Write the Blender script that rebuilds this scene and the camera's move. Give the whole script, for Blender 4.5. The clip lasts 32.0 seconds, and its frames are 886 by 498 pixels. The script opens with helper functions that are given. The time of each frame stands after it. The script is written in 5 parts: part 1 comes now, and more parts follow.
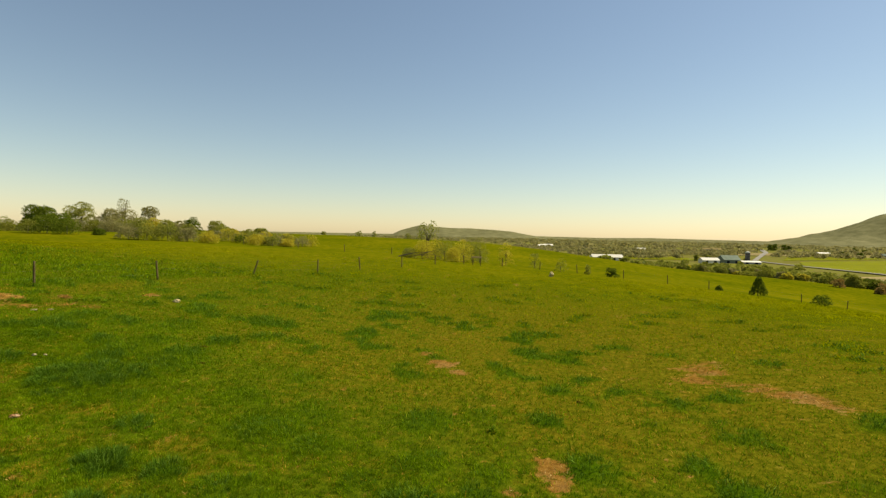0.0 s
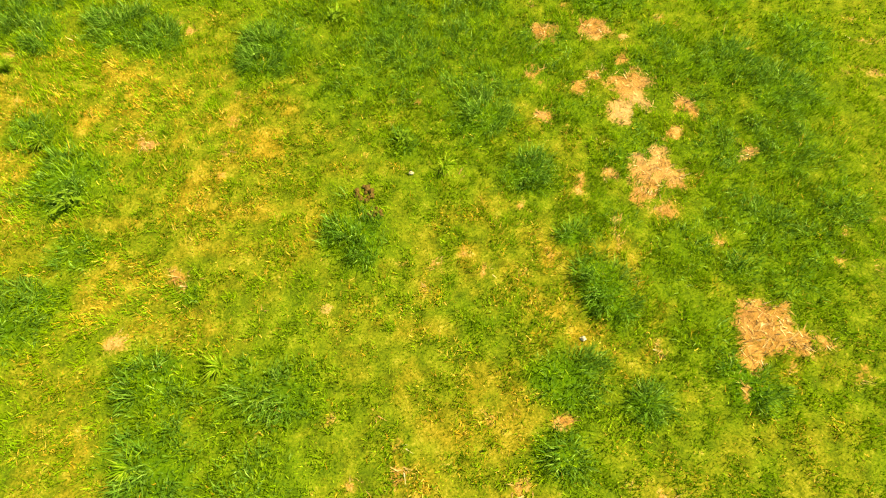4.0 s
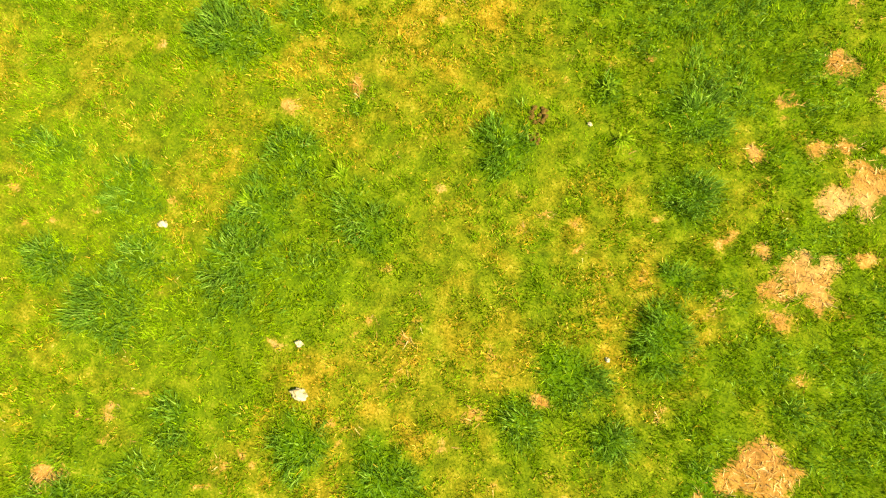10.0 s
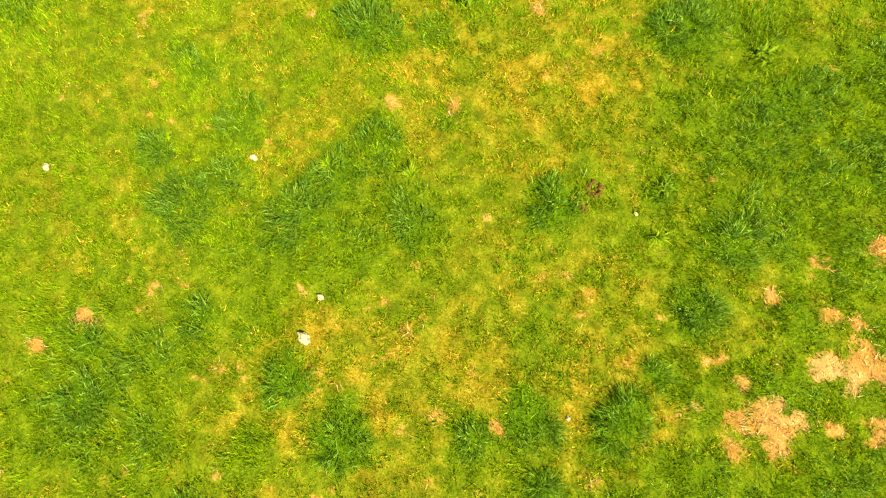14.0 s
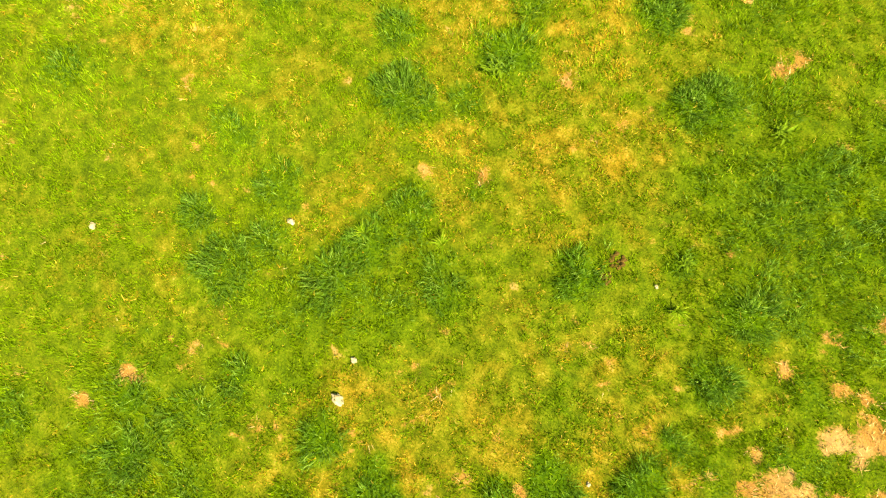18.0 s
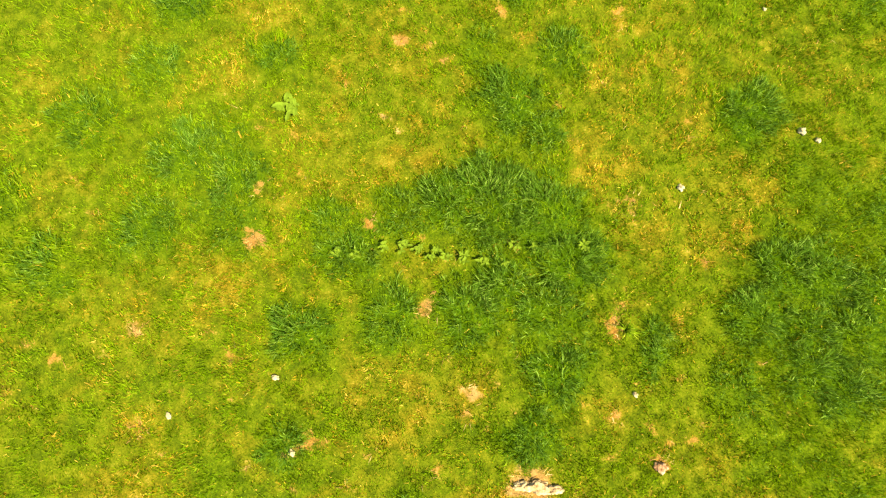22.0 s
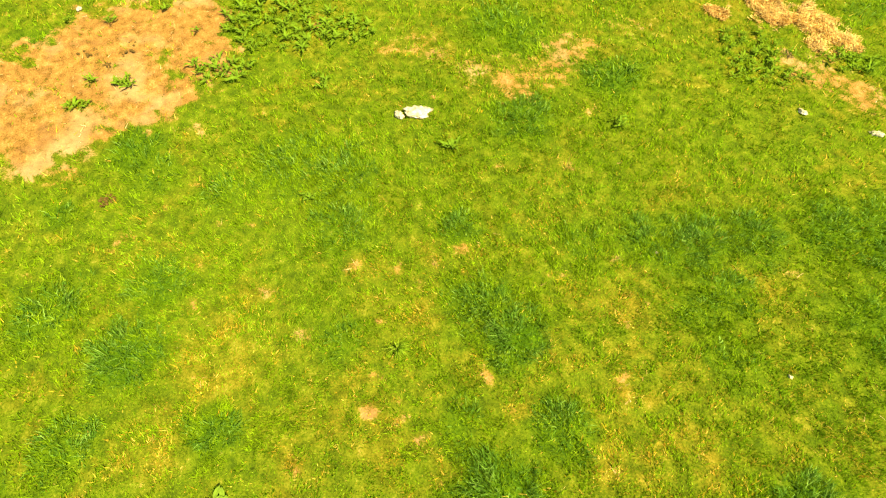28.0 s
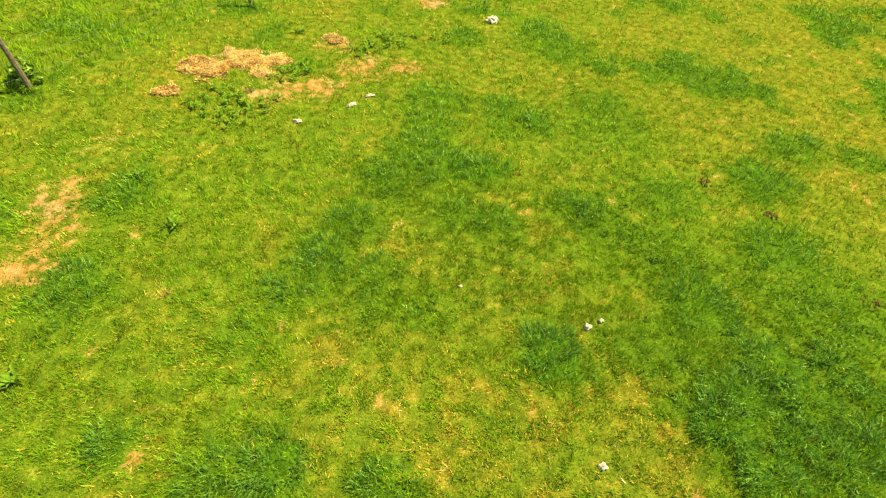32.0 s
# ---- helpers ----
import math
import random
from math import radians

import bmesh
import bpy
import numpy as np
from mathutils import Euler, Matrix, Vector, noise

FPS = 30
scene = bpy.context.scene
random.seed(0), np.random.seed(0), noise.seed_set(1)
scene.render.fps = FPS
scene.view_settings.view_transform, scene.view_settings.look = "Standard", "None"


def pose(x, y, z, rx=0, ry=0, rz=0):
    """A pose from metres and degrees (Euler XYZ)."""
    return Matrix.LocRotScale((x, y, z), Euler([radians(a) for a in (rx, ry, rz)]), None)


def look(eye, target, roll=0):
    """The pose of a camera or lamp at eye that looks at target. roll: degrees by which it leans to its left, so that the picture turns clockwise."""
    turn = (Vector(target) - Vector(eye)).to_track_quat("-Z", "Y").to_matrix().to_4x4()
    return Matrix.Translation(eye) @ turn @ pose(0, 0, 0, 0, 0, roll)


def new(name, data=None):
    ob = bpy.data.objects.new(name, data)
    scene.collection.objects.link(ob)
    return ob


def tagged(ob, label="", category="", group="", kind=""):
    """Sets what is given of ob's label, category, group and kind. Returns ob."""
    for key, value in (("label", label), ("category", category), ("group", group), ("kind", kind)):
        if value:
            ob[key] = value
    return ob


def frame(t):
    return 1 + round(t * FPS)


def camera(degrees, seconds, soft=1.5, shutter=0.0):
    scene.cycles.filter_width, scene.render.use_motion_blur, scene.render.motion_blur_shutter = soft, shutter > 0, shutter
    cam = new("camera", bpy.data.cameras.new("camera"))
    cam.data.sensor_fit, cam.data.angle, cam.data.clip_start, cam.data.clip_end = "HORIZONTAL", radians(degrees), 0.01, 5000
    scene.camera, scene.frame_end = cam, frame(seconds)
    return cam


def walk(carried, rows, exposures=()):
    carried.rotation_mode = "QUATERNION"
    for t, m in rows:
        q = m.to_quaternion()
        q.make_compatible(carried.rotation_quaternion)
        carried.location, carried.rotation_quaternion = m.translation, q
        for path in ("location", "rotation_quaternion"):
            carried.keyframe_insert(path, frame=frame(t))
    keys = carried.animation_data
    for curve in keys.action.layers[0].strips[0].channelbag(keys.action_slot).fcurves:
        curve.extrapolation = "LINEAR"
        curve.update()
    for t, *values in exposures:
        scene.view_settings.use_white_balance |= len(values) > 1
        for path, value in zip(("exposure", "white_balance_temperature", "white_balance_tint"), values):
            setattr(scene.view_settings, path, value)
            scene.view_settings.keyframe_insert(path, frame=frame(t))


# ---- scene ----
cam = camera(81.20, 32.0, soft=1.3)
PATH = [
    (0, (-0.000, 0.000, 5.700), (-0.000, 1.999, 5.643), 1.28),
    (0.5, (-0.056, 0.344, 5.812), (-0.051, 2.328, 5.558), 1.29),
    (1, (-0.117, 0.581, 5.887), (-0.106, 2.520, 5.394), 1.26),
    (1.5, (-0.158, 0.794, 5.917), (-0.145, 2.657, 5.190), 1.18),
    (2, (-0.145, 1.082, 5.920), (-0.130, 2.826, 4.941), 0.93),
    (2.5, (-0.181, 1.231, 5.899), (-0.162, 2.829, 4.696), 0.98),
    (3, (-0.207, 1.325, 5.832), (-0.178, 2.741, 4.420), 1.31),
    (3.5, (-0.172, 1.428, 5.738), (-0.138, 2.633, 4.142), 1.80),
    (4, (-0.159, 1.455, 5.668), (-0.123, 2.437, 3.926), 2.31),
    (4.5, (-0.123, 1.496, 5.597), (-0.091, 2.229, 3.737), 2.78),
    (6.5, (0.046, 2.006, 5.800), (0.050, 2.431, 3.846), 0.94),
    (7, (0.056, 2.029, 5.791), (0.056, 2.463, 3.839), 0.43),
    (7.5, (0.063, 2.051, 5.771), (0.060, 2.481, 3.818), -0.16),
    (8, (0.052, 2.070, 5.824), (0.031, 2.498, 3.871), -0.32),
    (8.5, (0.036, 2.129, 5.928), (-0.047, 2.546, 3.974), 0.09),
    (9, (0.032, 2.161, 6.052), (-0.121, 2.548, 4.096), 0.48),
    (9.5, (0.034, 2.137, 6.248), (-0.187, 2.492, 4.293), 0.31),
    (10, (-0.005, 2.197, 6.466), (-0.266, 2.500, 4.506), -0.21),
    (10.5, (-0.047, 2.222, 6.642), (-0.343, 2.482, 4.681), -0.06),
    (11, (-0.072, 2.206, 6.736), (-0.395, 2.452, 4.778), 0.39),
    (11.5, (-0.063, 2.187, 6.760), (-0.412, 2.420, 4.805), 0.57),
    (12, (-0.034, 2.237, 6.763), (-0.394, 2.448, 4.807), 0.44),
    (12.5, (0.025, 2.278, 6.767), (-0.346, 2.481, 4.812), 0.26),
    (13, (0.095, 2.290, 6.833), (-0.285, 2.492, 4.880), 0.24),
    (13.5, (0.142, 2.263, 7.019), (-0.245, 2.465, 5.068), 0.37),
    (15.5, (0.708, 1.755, 7.767), (0.314, 1.964, 5.817), 2.08),
    (16, (1.571, 1.341, 7.729), (1.176, 1.551, 5.780), 2.49),
    (16.5, (1.566, 1.246, 7.728), (1.157, 1.466, 5.783), 2.79),
    (17, (1.099, 1.405, 7.801), (0.700, 1.620, 5.853), 2.80),
    (17.5, (0.454, 1.668, 7.889), (0.068, 1.872, 5.937), 2.48),
    (18, (-0.871, 2.284, 7.817), (-1.247, 2.477, 5.862), 1.70),
    (18.5, (-2.675, 3.211, 7.605), (-3.085, 3.415, 5.658), 0.55),
    (19, (-4.998, 4.466, 7.401), (-5.398, 4.672, 5.452), 0.20),
    (19.5, (-7.056, 5.805, 7.299), (-7.478, 6.033, 5.358), 0.60),
    (20, (-8.454, 6.942, 7.472), (-8.894, 7.181, 5.536), 0.48),
    (20.5, (-9.648, 7.857, 7.868), (-10.090, 8.098, 5.932), 0.44),
    (21, (-10.708, 8.590, 8.389), (-11.145, 8.832, 6.453), 0.75),
    (21.5, (-11.820, 9.489, 8.735), (-12.248, 9.721, 6.795), 0.35),
    (22, (-13.151, 10.534, 9.016), (-13.569, 10.747, 7.072), -1.24),
    (22.5, (-13.970, 11.218, 9.229), (-14.372, 11.409, 7.279), -2.57),
    (23, (-14.477, 11.626, 9.333), (-14.877, 11.809, 7.382), -3.21),
    (23.5, (-14.984, 11.979, 9.297), (-15.366, 12.151, 7.341), -3.53),
    (24, (-15.347, 12.200, 9.172), (-15.715, 12.364, 7.213), -3.37),
    (24.5, (-15.541, 12.275, 8.986), (-15.911, 12.442, 7.028), -2.94),
    (26.5, (-15.684, 12.381, 8.802), (-16.107, 12.573, 6.857), -2.34),
    (27, (-15.661, 12.308, 8.798), (-16.287, 12.610, 6.923), -1.05),
    (27.5, (-15.557, 12.181, 8.734), (-16.411, 12.628, 6.982), 0.22),
    (28, (-15.517, 12.161, 8.630), (-16.583, 12.719, 7.032), 0.16),
    (28.5, (-15.535, 12.149, 8.634), (-16.734, 12.781, 7.163), 0.17),
    (29, (-15.550, 12.176, 8.636), (-16.789, 12.833, 7.210), 0.10),
    (29.5, (-15.542, 12.238, 8.603), (-16.728, 13.006, 7.188), -0.49),
    (30, (-15.544, 12.273, 8.566), (-16.581, 13.238, 7.154), -0.91),
    (30.5, (-15.575, 12.290, 8.530), (-16.443, 13.405, 7.114), -1.04),
    (31, (-15.641, 12.328, 8.438), (-16.277, 13.591, 7.024), -1.20),
    (31.5, (-15.735, 12.299, 8.334), (-16.103, 13.665, 6.920), -1.24),
    (32, (-15.772, 12.302, 8.221), (-15.864, 13.708, 6.801), -1.68),
]
EXPOSURES = [(0, 0.25, 7500, 8), (0.9, 0.6, 7600, 9), (1.5, 1.15, 7800, 10), (2.1, 1.78, 8000, 10), (3, 1.94, 7700, 9), (7, 1.96, 7600, 9), (9, 2.02, 7600, 9), (10.5, 1.97, 7600, 9), (13, 1.96, 7500, 9), (17, 1.92, 7600, 9), (19, 1.97, 7700, 9), (20, 2.02, 8000, 9), (21, 1.87, 7800, 9), (22, 1.77, 7400, 9), (24, 1.92, 7600, 9), (27, 2.01, 7600, 9), (28, 1.87, 7200, 9), (29, 1.8, 6900, 8), (32, 1.77, 6500, 7)]
walk(cam, [(t, look(eye, target, roll)) for t, eye, target, roll in PATH], EXPOSURES)

# ---- sun, sky ----
SUN_AZ, SUN_EL = radians(72.2), radians(52.5)
world = bpy.data.worlds.new("sky")
scene.world = world
world.use_nodes = True
wn = world.node_tree
sky = wn.nodes.new("ShaderNodeTexSky")
sky.sky_type, sky.sun_disc = "NISHITA", False
sky.sun_elevation, sky.sun_rotation = SUN_EL, SUN_AZ
sky.altitude, sky.air_density, sky.dust_density, sky.ozone_density = 150, 1.15, 0.3, 2.0
wn.links.new(sky.outputs[0], wn.nodes["Background"].inputs[0])
wn.nodes["Background"].inputs[1].default_value = 0.099
sun_data = bpy.data.lights.new("sun", "SUN")
sun_data.energy, sun_data.angle, sun_data.color = 4.8, radians(0.55), (1.0, 0.95, 0.84)
sun = new("sun", sun_data)
sun_dir = Vector((math.sin(SUN_AZ) * math.cos(SUN_EL), math.cos(SUN_AZ) * math.cos(SUN_EL), math.sin(SUN_EL)))
sun.matrix_world = look(sun_dir * 60, (0, 0, 0))

# ---- materials ----
def mat(name, build):
    m = bpy.data.materials.new(name)
    m.use_nodes = True
    nt = m.node_tree
    build(nt, nt.nodes["Principled BSDF"], nt.nodes["Material Output"])
    return m


def node(nt, kind, **kw):
    n = nt.nodes.new(kind)
    for k, v in kw.items():
        n.inputs[k].default_value = v
    return n


def ramp(nt, fac, stops):
    r = nt.nodes.new("ShaderNodeValToRGB")
    el = r.color_ramp.elements
    while len(el) < len(stops):
        el.new(0.5)
    for e, (p, c) in zip(el, stops):
        e.position, e.color = p, (*c, 1)
    nt.links.new(fac, r.inputs[0])
    return r.outputs[0]


def mix(nt, fac, a, b, mode="MIX"):
    m = nt.nodes.new("ShaderNodeMix")
    m.data_type, m.blend_type = "RGBA", mode
    for sock, val in ((m.inputs[0], fac), (m.inputs[6], a), (m.inputs[7], b)):
        if isinstance(val, (int, float)):
            sock.default_value = val
        elif isinstance(val, tuple):
            sock.default_value = (*val, 1)
        else:
            nt.links.new(val, sock)
    return m.outputs[2]


def calc(nt, op, a, b=0.0, clamp=False):
    m = nt.nodes.new("ShaderNodeMath")
    m.operation, m.use_clamp = op, clamp
    for sock, val in ((m.inputs[0], a), (m.inputs[1], b)):
        if isinstance(val, (int, float)):
            sock.default_value = val
        else:
            nt.links.new(val, sock)
    return m.outputs[0]


def noise_at(nt, scale, detail=3.0, rough=0.55, coord="Object"):
    c = nt.nodes.new("ShaderNodeTexCoord")
    n = node(nt, "ShaderNodeTexNoise", Scale=scale, Detail=detail, Roughness=rough)
    nt.links.new(c.outputs[coord], n.inputs["Vector"])
    return n.outputs["Fac"]


def bump(nt, bs, height, strength, dist):
    b = node(nt, "ShaderNodeBump", Strength=strength, Distance=dist)
    nt.links.new(height, b.inputs["Height"])
    nt.links.new(b.outputs[0], bs.inputs["Normal"])


def attr(nt, name):
    a = nt.nodes.new("ShaderNodeAttribute")
    a.attribute_name = name
    return a.outputs["Fac"]


def leafy(name, stops, translucent=0.35, rough=0.55, patch=0.6, tint=(0.2, 0.26, 0.03), grain=0.0, gloss=0.0):
    """Blades and leaves: hue by the single leaf and by patches of the stand; some light passes through."""
    def build(nt, bs, out):
        geo = nt.nodes.new("ShaderNodeNewGeometry")
        col = ramp(nt, geo.outputs["Random Per Island"], stops)
        big = noise_at(nt, patch, 3)
        col = mix(nt, calc(nt, "MULTIPLY", calc(nt, "SUBTRACT", big, 0.42, True), 2.2, True), col, tint)
        if grain:
            g = calc(nt, "ADD", calc(nt, "MULTIPLY", noise_at(nt, grain, 3, 0.6), 1.7), 0.12)
            vm = nt.nodes.new("ShaderNodeVectorMath")
            vm.operation = "SCALE"
            nt.links.new(col, vm.inputs[0])
            nt.links.new(calc(nt, "MAXIMUM", g, 0.3), vm.inputs["Scale"])
            col = vm.outputs[0]
        nt.links.new(col, bs.inputs["Base Color"])
        bs.inputs["Roughness"].default_value = rough
        bs.inputs["Specular IOR Level"].default_value = gloss
        tr = nt.nodes.new("ShaderNodeBsdfTranslucent")
        nt.links.new(col, tr.inputs[0])
        ms = nt.nodes.new("ShaderNodeMixShader")
        ms.inputs[0].default_value = translucent
        nt.links.new(bs.outputs[0], ms.inputs[1])
        nt.links.new(tr.outputs[0], ms.inputs[2])
        nt.links.new(ms.outputs[0], out.inputs[0])
    return mat(name, build)


def plain(name, stops, scale, rough=0.7, bump_s=0.3, bump_d=0.01, detail=5, metal=0.0, per_piece=0.25):
    """A solid surface: colour by fine and coarse grain, a little by the piece, with relief."""
    def build(nt, bs, out):
        a, b = noise_at(nt, scale, detail), noise_at(nt, scale * 0.13, 2)
        f = calc(nt, "ADD", calc(nt, "MULTIPLY", a, 0.65), calc(nt, "MULTIPLY", b, 0.35))
        col = ramp(nt, f, stops)
        info = nt.nodes.new("ShaderNodeObjectInfo")
        v = calc(nt, "ADD", calc(nt, "MULTIPLY", info.outputs["Random"], per_piece), 1 - per_piece / 2)
        vm = nt.nodes.new("ShaderNodeVectorMath")
        vm.operation = "SCALE"
        nt.links.new(col, vm.inputs[0])
        nt.links.new(v, vm.inputs["Scale"])
        nt.links.new(vm.outputs[0], bs.inputs["Base Color"])
        bs.inputs["Roughness"].default_value = rough
        bs.inputs["Metallic"].default_value = metal
        bs.inputs["Specular IOR Level"].default_value = 0.02
        bump(nt, bs, a, bump_s, bump_d)
    return mat(name, build)


def build_ground(nt, bs, out):
    fine, mid, big, wide = (noise_at(nt, s, d, r) for s, d, r in ((38, 4, 0.65), (5.5, 4, 0.6), (0.8, 4, 0.6), (0.045, 3, 0.5)))
    f = calc(nt, "ADD", calc(nt, "MULTIPLY", fine, 0.5), calc(nt, "MULTIPLY", mid, 0.5))
    # turf, green and straw are darkened to stand for shade under the blades
    turf = ramp(nt, f, [(0.32, (0.018, 0.03, 0.002)), (0.45, (0.045, 0.07, 0.003)), (0.56, (0.085, 0.11, 0.004)), (0.68, (0.17, 0.165, 0.012))])
    green = ramp(nt, f, [(0.32, (0.012, 0.03, 0.001)), (0.5, (0.035, 0.075, 0.002)), (0.66, (0.08, 0.125, 0.004))])
    soil = ramp(nt, f, [(0.33, (0.0559, 0.0232, 0.00516)), (0.44, (0.146, 0.0688, 0.012)), (0.56, (0.241, 0.122, 0.0215)), (0.68, (0.353, 0.206, 0.0516))])
    pale = calc(nt, "MULTIPLY", calc(nt, "SUBTRACT", noise_at(nt, 0.8, 4, 0.55), 0.5), 5.0, True)
    soil = mix(nt, calc(nt, "MULTIPLY", pale, 0.55), soil, (0.36, 0.235, 0.085))
    marks = calc(nt, "MULTIPLY", calc(nt, "SUBTRACT", noise_at(nt, 1.5, 6, 0.75), 0.54), 6.0, True)
    soil = mix(nt, calc(nt, "MULTIPLY", marks, 0.6), soil, (0.17, 0.08, 0.022))
    far = ramp(nt, calc(nt, "ADD", calc(nt, "MULTIPLY", big, 0.6), calc(nt, "MULTIPLY", wide, 0.4)), [(0.36, (0.06, 0.08, 0.002)), (0.5, (0.106, 0.113, 0.003)), (0.63, (0.162, 0.146, 0.005))])
    lushf = calc(nt, "ADD", attr(nt, "lush"), calc(nt, "MULTIPLY", calc(nt, "SUBTRACT", mid, 0.5), 0.6), True)
    straw = ramp(nt, f, [(0.32, (0.05, 0.035, 0.002)), (0.45, (0.12, 0.08, 0.004)), (0.56, (0.25, 0.14, 0.012)), (0.68, (0.42, 0.25, 0.04))])
    turf = mix(nt, attr(nt, "dry"), turf, straw)
    col = mix(nt, lushf, turf, green)
    scrub = ramp(nt, calc(nt, "ADD", calc(nt, "MULTIPLY", big, 0.3), calc(nt, "MULTIPLY", wide, 0.7)), [(0.38, (0.128, 0.119, 0.0255)), (0.5, (0.17, 0.153, 0.0425)), (0.62, (0.145, 0.162, 0.0127))])
    far = mix(nt, attr(nt, "valley"), far, scrub)
    col = mix(nt, attr(nt, "afar"), col, far)
    edge = calc(nt, "ADD", attr(nt, "bare"), calc(nt, "MULTIPLY", calc(nt, "SUBTRACT", mid, 0.5), 1.8))
    edge = calc(nt, "ADD", edge, calc(nt, "MULTIPLY", calc(nt, "SUBTRACT", fine, 0.5), 1.0))
    edge = calc(nt, "MULTIPLY", calc(nt, "SUBTRACT", edge, 0.4), 3.0, True)
    col = mix(nt, edge, col, soil)
    nt.links.new(col, bs.inputs["Base Color"])
    bs.inputs["Roughness"].default_value = 0.9
    bs.inputs["Specular IOR Level"].default_value = 0.0
    bump(nt, bs, f, 0.8, 0.03)


M_GROUND = mat("pasture_ground", build_ground)
M_TURF = leafy("turf_blade", [(0.0, (0.075, 0.145, 0.004)), (0.4, (0.125, 0.215, 0.005)), (0.75, (0.18, 0.275, 0.007)), (1.0, (0.28, 0.36, 0.018))], 0.34, 0.6, 0.55, (0.185, 0.265, 0.005), 5.0)
# the pale last stop paints highlights onto single blades
M_LUSH = leafy("lush_blade", [(0.0, (0.035, 0.085, 0.006)), (0.4, (0.062, 0.13, 0.009)), (0.75, (0.115, 0.21, 0.015)), (1.0, (0.25, 0.36, 0.05))], 0.3, 0.6, 0.8, (0.08, 0.16, 0.011), 6.0, 0.0)
M_DRY = leafy("dry_blade", [(0.0, (0.25, 0.14, 0.008)), (0.5, (0.43, 0.255, 0.018)), (1.0, (0.7, 0.45, 0.07))], 0.2, 0.7, 1.2, (0.46, 0.29, 0.012), 5.0)
M_ROUGH = leafy("rough_blade", [(0.0, (0.185, 0.21, 0.003)), (0.5, (0.262, 0.272, 0.004)), (1.0, (0.345, 0.327, 0.0075))], 0.5, 0.6, 0.2, (0.305, 0.29, 0.004), 0.7)
M_BRIGHT = leafy("bright_blade", [(0.0, (0.09, 0.18, 0.0054)), (0.6, (0.18, 0.279, 0.009)), (1.0, (0.324, 0.396, 0.027))], 0.45, 0.5, 2.0, (0.18, 0.27, 0.009))
M_STRAW = leafy("straw_flake", [(0.0, (0.21, 0.11, 0.024)), (0.5, (0.35, 0.195, 0.048)), (0.85, (0.48, 0.32, 0.1)), (1.0, (0.64, 0.48, 0.2))], 0.1, 0.75, 2.0, (0.34, 0.2, 0.055), 12.0)
M_HAY = leafy("hay_stalk", [(0.0, (0.22, 0.11, 0.018)), (0.3, (0.42, 0.225, 0.038)), (0.75, (0.6, 0.36, 0.072)), (1.0, (0.76, 0.53, 0.15))], 0.25, 0.6, 2.0, (0.58, 0.38, 0.11), 4.0, 0.0)
M_DOCK = leafy("broad_leaf", [(0.0, (0.075, 0.14, 0.008)), (0.6, (0.15, 0.225, 0.013)), (1.0, (0.29, 0.345, 0.035))], 0.38, 0.6, 3.0, (0.153, 0.221, 0.0068), 12.0, 0.0)
M_PALE_LEAF = leafy("pale_leaf", [(0.0, (0.09, 0.15, 0.009)), (0.6, (0.155, 0.215, 0.016)), (1.0, (0.23, 0.285, 0.03))], 0.22, 0.7, 3.0, (0.15, 0.21, 0.014), 9.0)
M_STONE = plain("limestone", [(0.32, (0.12, 0.08, 0.026)), (0.42, (0.3, 0.23, 0.1)), (0.55, (0.44, 0.365, 0.185)), (0.68, (0.55, 0.48, 0.28))], 16, 0.9, 0.9, 0.03)
M_BONE = plain("bleached_rock", [(0.34, (0.17, 0.09, 0.03)), (0.43, (0.33, 0.2, 0.08)), (0.54, (0.44, 0.32, 0.15)), (0.66, (0.55, 0.45, 0.26))], 17, 0.9, 0.9, 0.03)
M_RUST = plain("reddish_stone", [(0.3, (0.2, 0.09, 0.03)), (0.5, (0.34, 0.18, 0.08)), (0.68, (0.62, 0.45, 0.28))], 18, 0.9, 0.6, 0.02)
M_DUNG = plain("dung", [(0.3, (0.04, 0.023, 0.004)), (0.55, (0.09, 0.054, 0.01)), (0.75, (0.16, 0.1, 0.022))], 35, 0.95, 0.4, 0.01)
M_POST = plain("weathered_post", [(0.3, (0.065, 0.047, 0.018)), (0.5, (0.135, 0.1, 0.042)), (0.7, (0.27, 0.205, 0.1))], 14, 0.9, 0.6, 0.01)
M_WIRE = plain("fence_wire", [(0.3, (0.1, 0.09, 0.07)), (0.7, (0.2, 0.18, 0.15))], 30, 0.7, 0.1, 0.001)
M_BARK = plain("bark", [(0.3, (0.05, 0.04, 0.03)), (0.6, (0.13, 0.1, 0.075))], 9, 0.9, 0.7, 0.02)
M_LEAF_DARK = leafy("dark_leaf", [(0.0, (0.07, 0.11, 0.008)), (0.6, (0.13, 0.17, 0.014)), (1.0, (0.23, 0.25, 0.03))], 0.4, 0.6, 0.3, (0.12, 0.145, 0.014))
M_LEAF_MID = leafy("green_leaf", [(0.0, (0.176, 0.194, 0.022)), (0.6, (0.264, 0.273, 0.0352)), (1.0, (0.37, 0.352, 0.0704))], 0.5, 0.6, 0.3, (0.264, 0.246, 0.0396))
M_LEAF_PALE = leafy("spring_leaf", [(0.0, (0.194, 0.22, 0.0264)), (0.6, (0.299, 0.299, 0.044)), (1.0, (0.405, 0.37, 0.088))], 0.45, 0.5, 0.3, (0.264, 0.264, 0.044))
M_LEAF_GOLD = leafy("gold_leaf", [(0.0, (0.37, 0.317, 0.0264)), (0.6, (0.546, 0.458, 0.0396)), (1.0, (0.651, 0.546, 0.088))], 0.55, 0.6, 0.3, (0.484, 0.405, 0.0352))
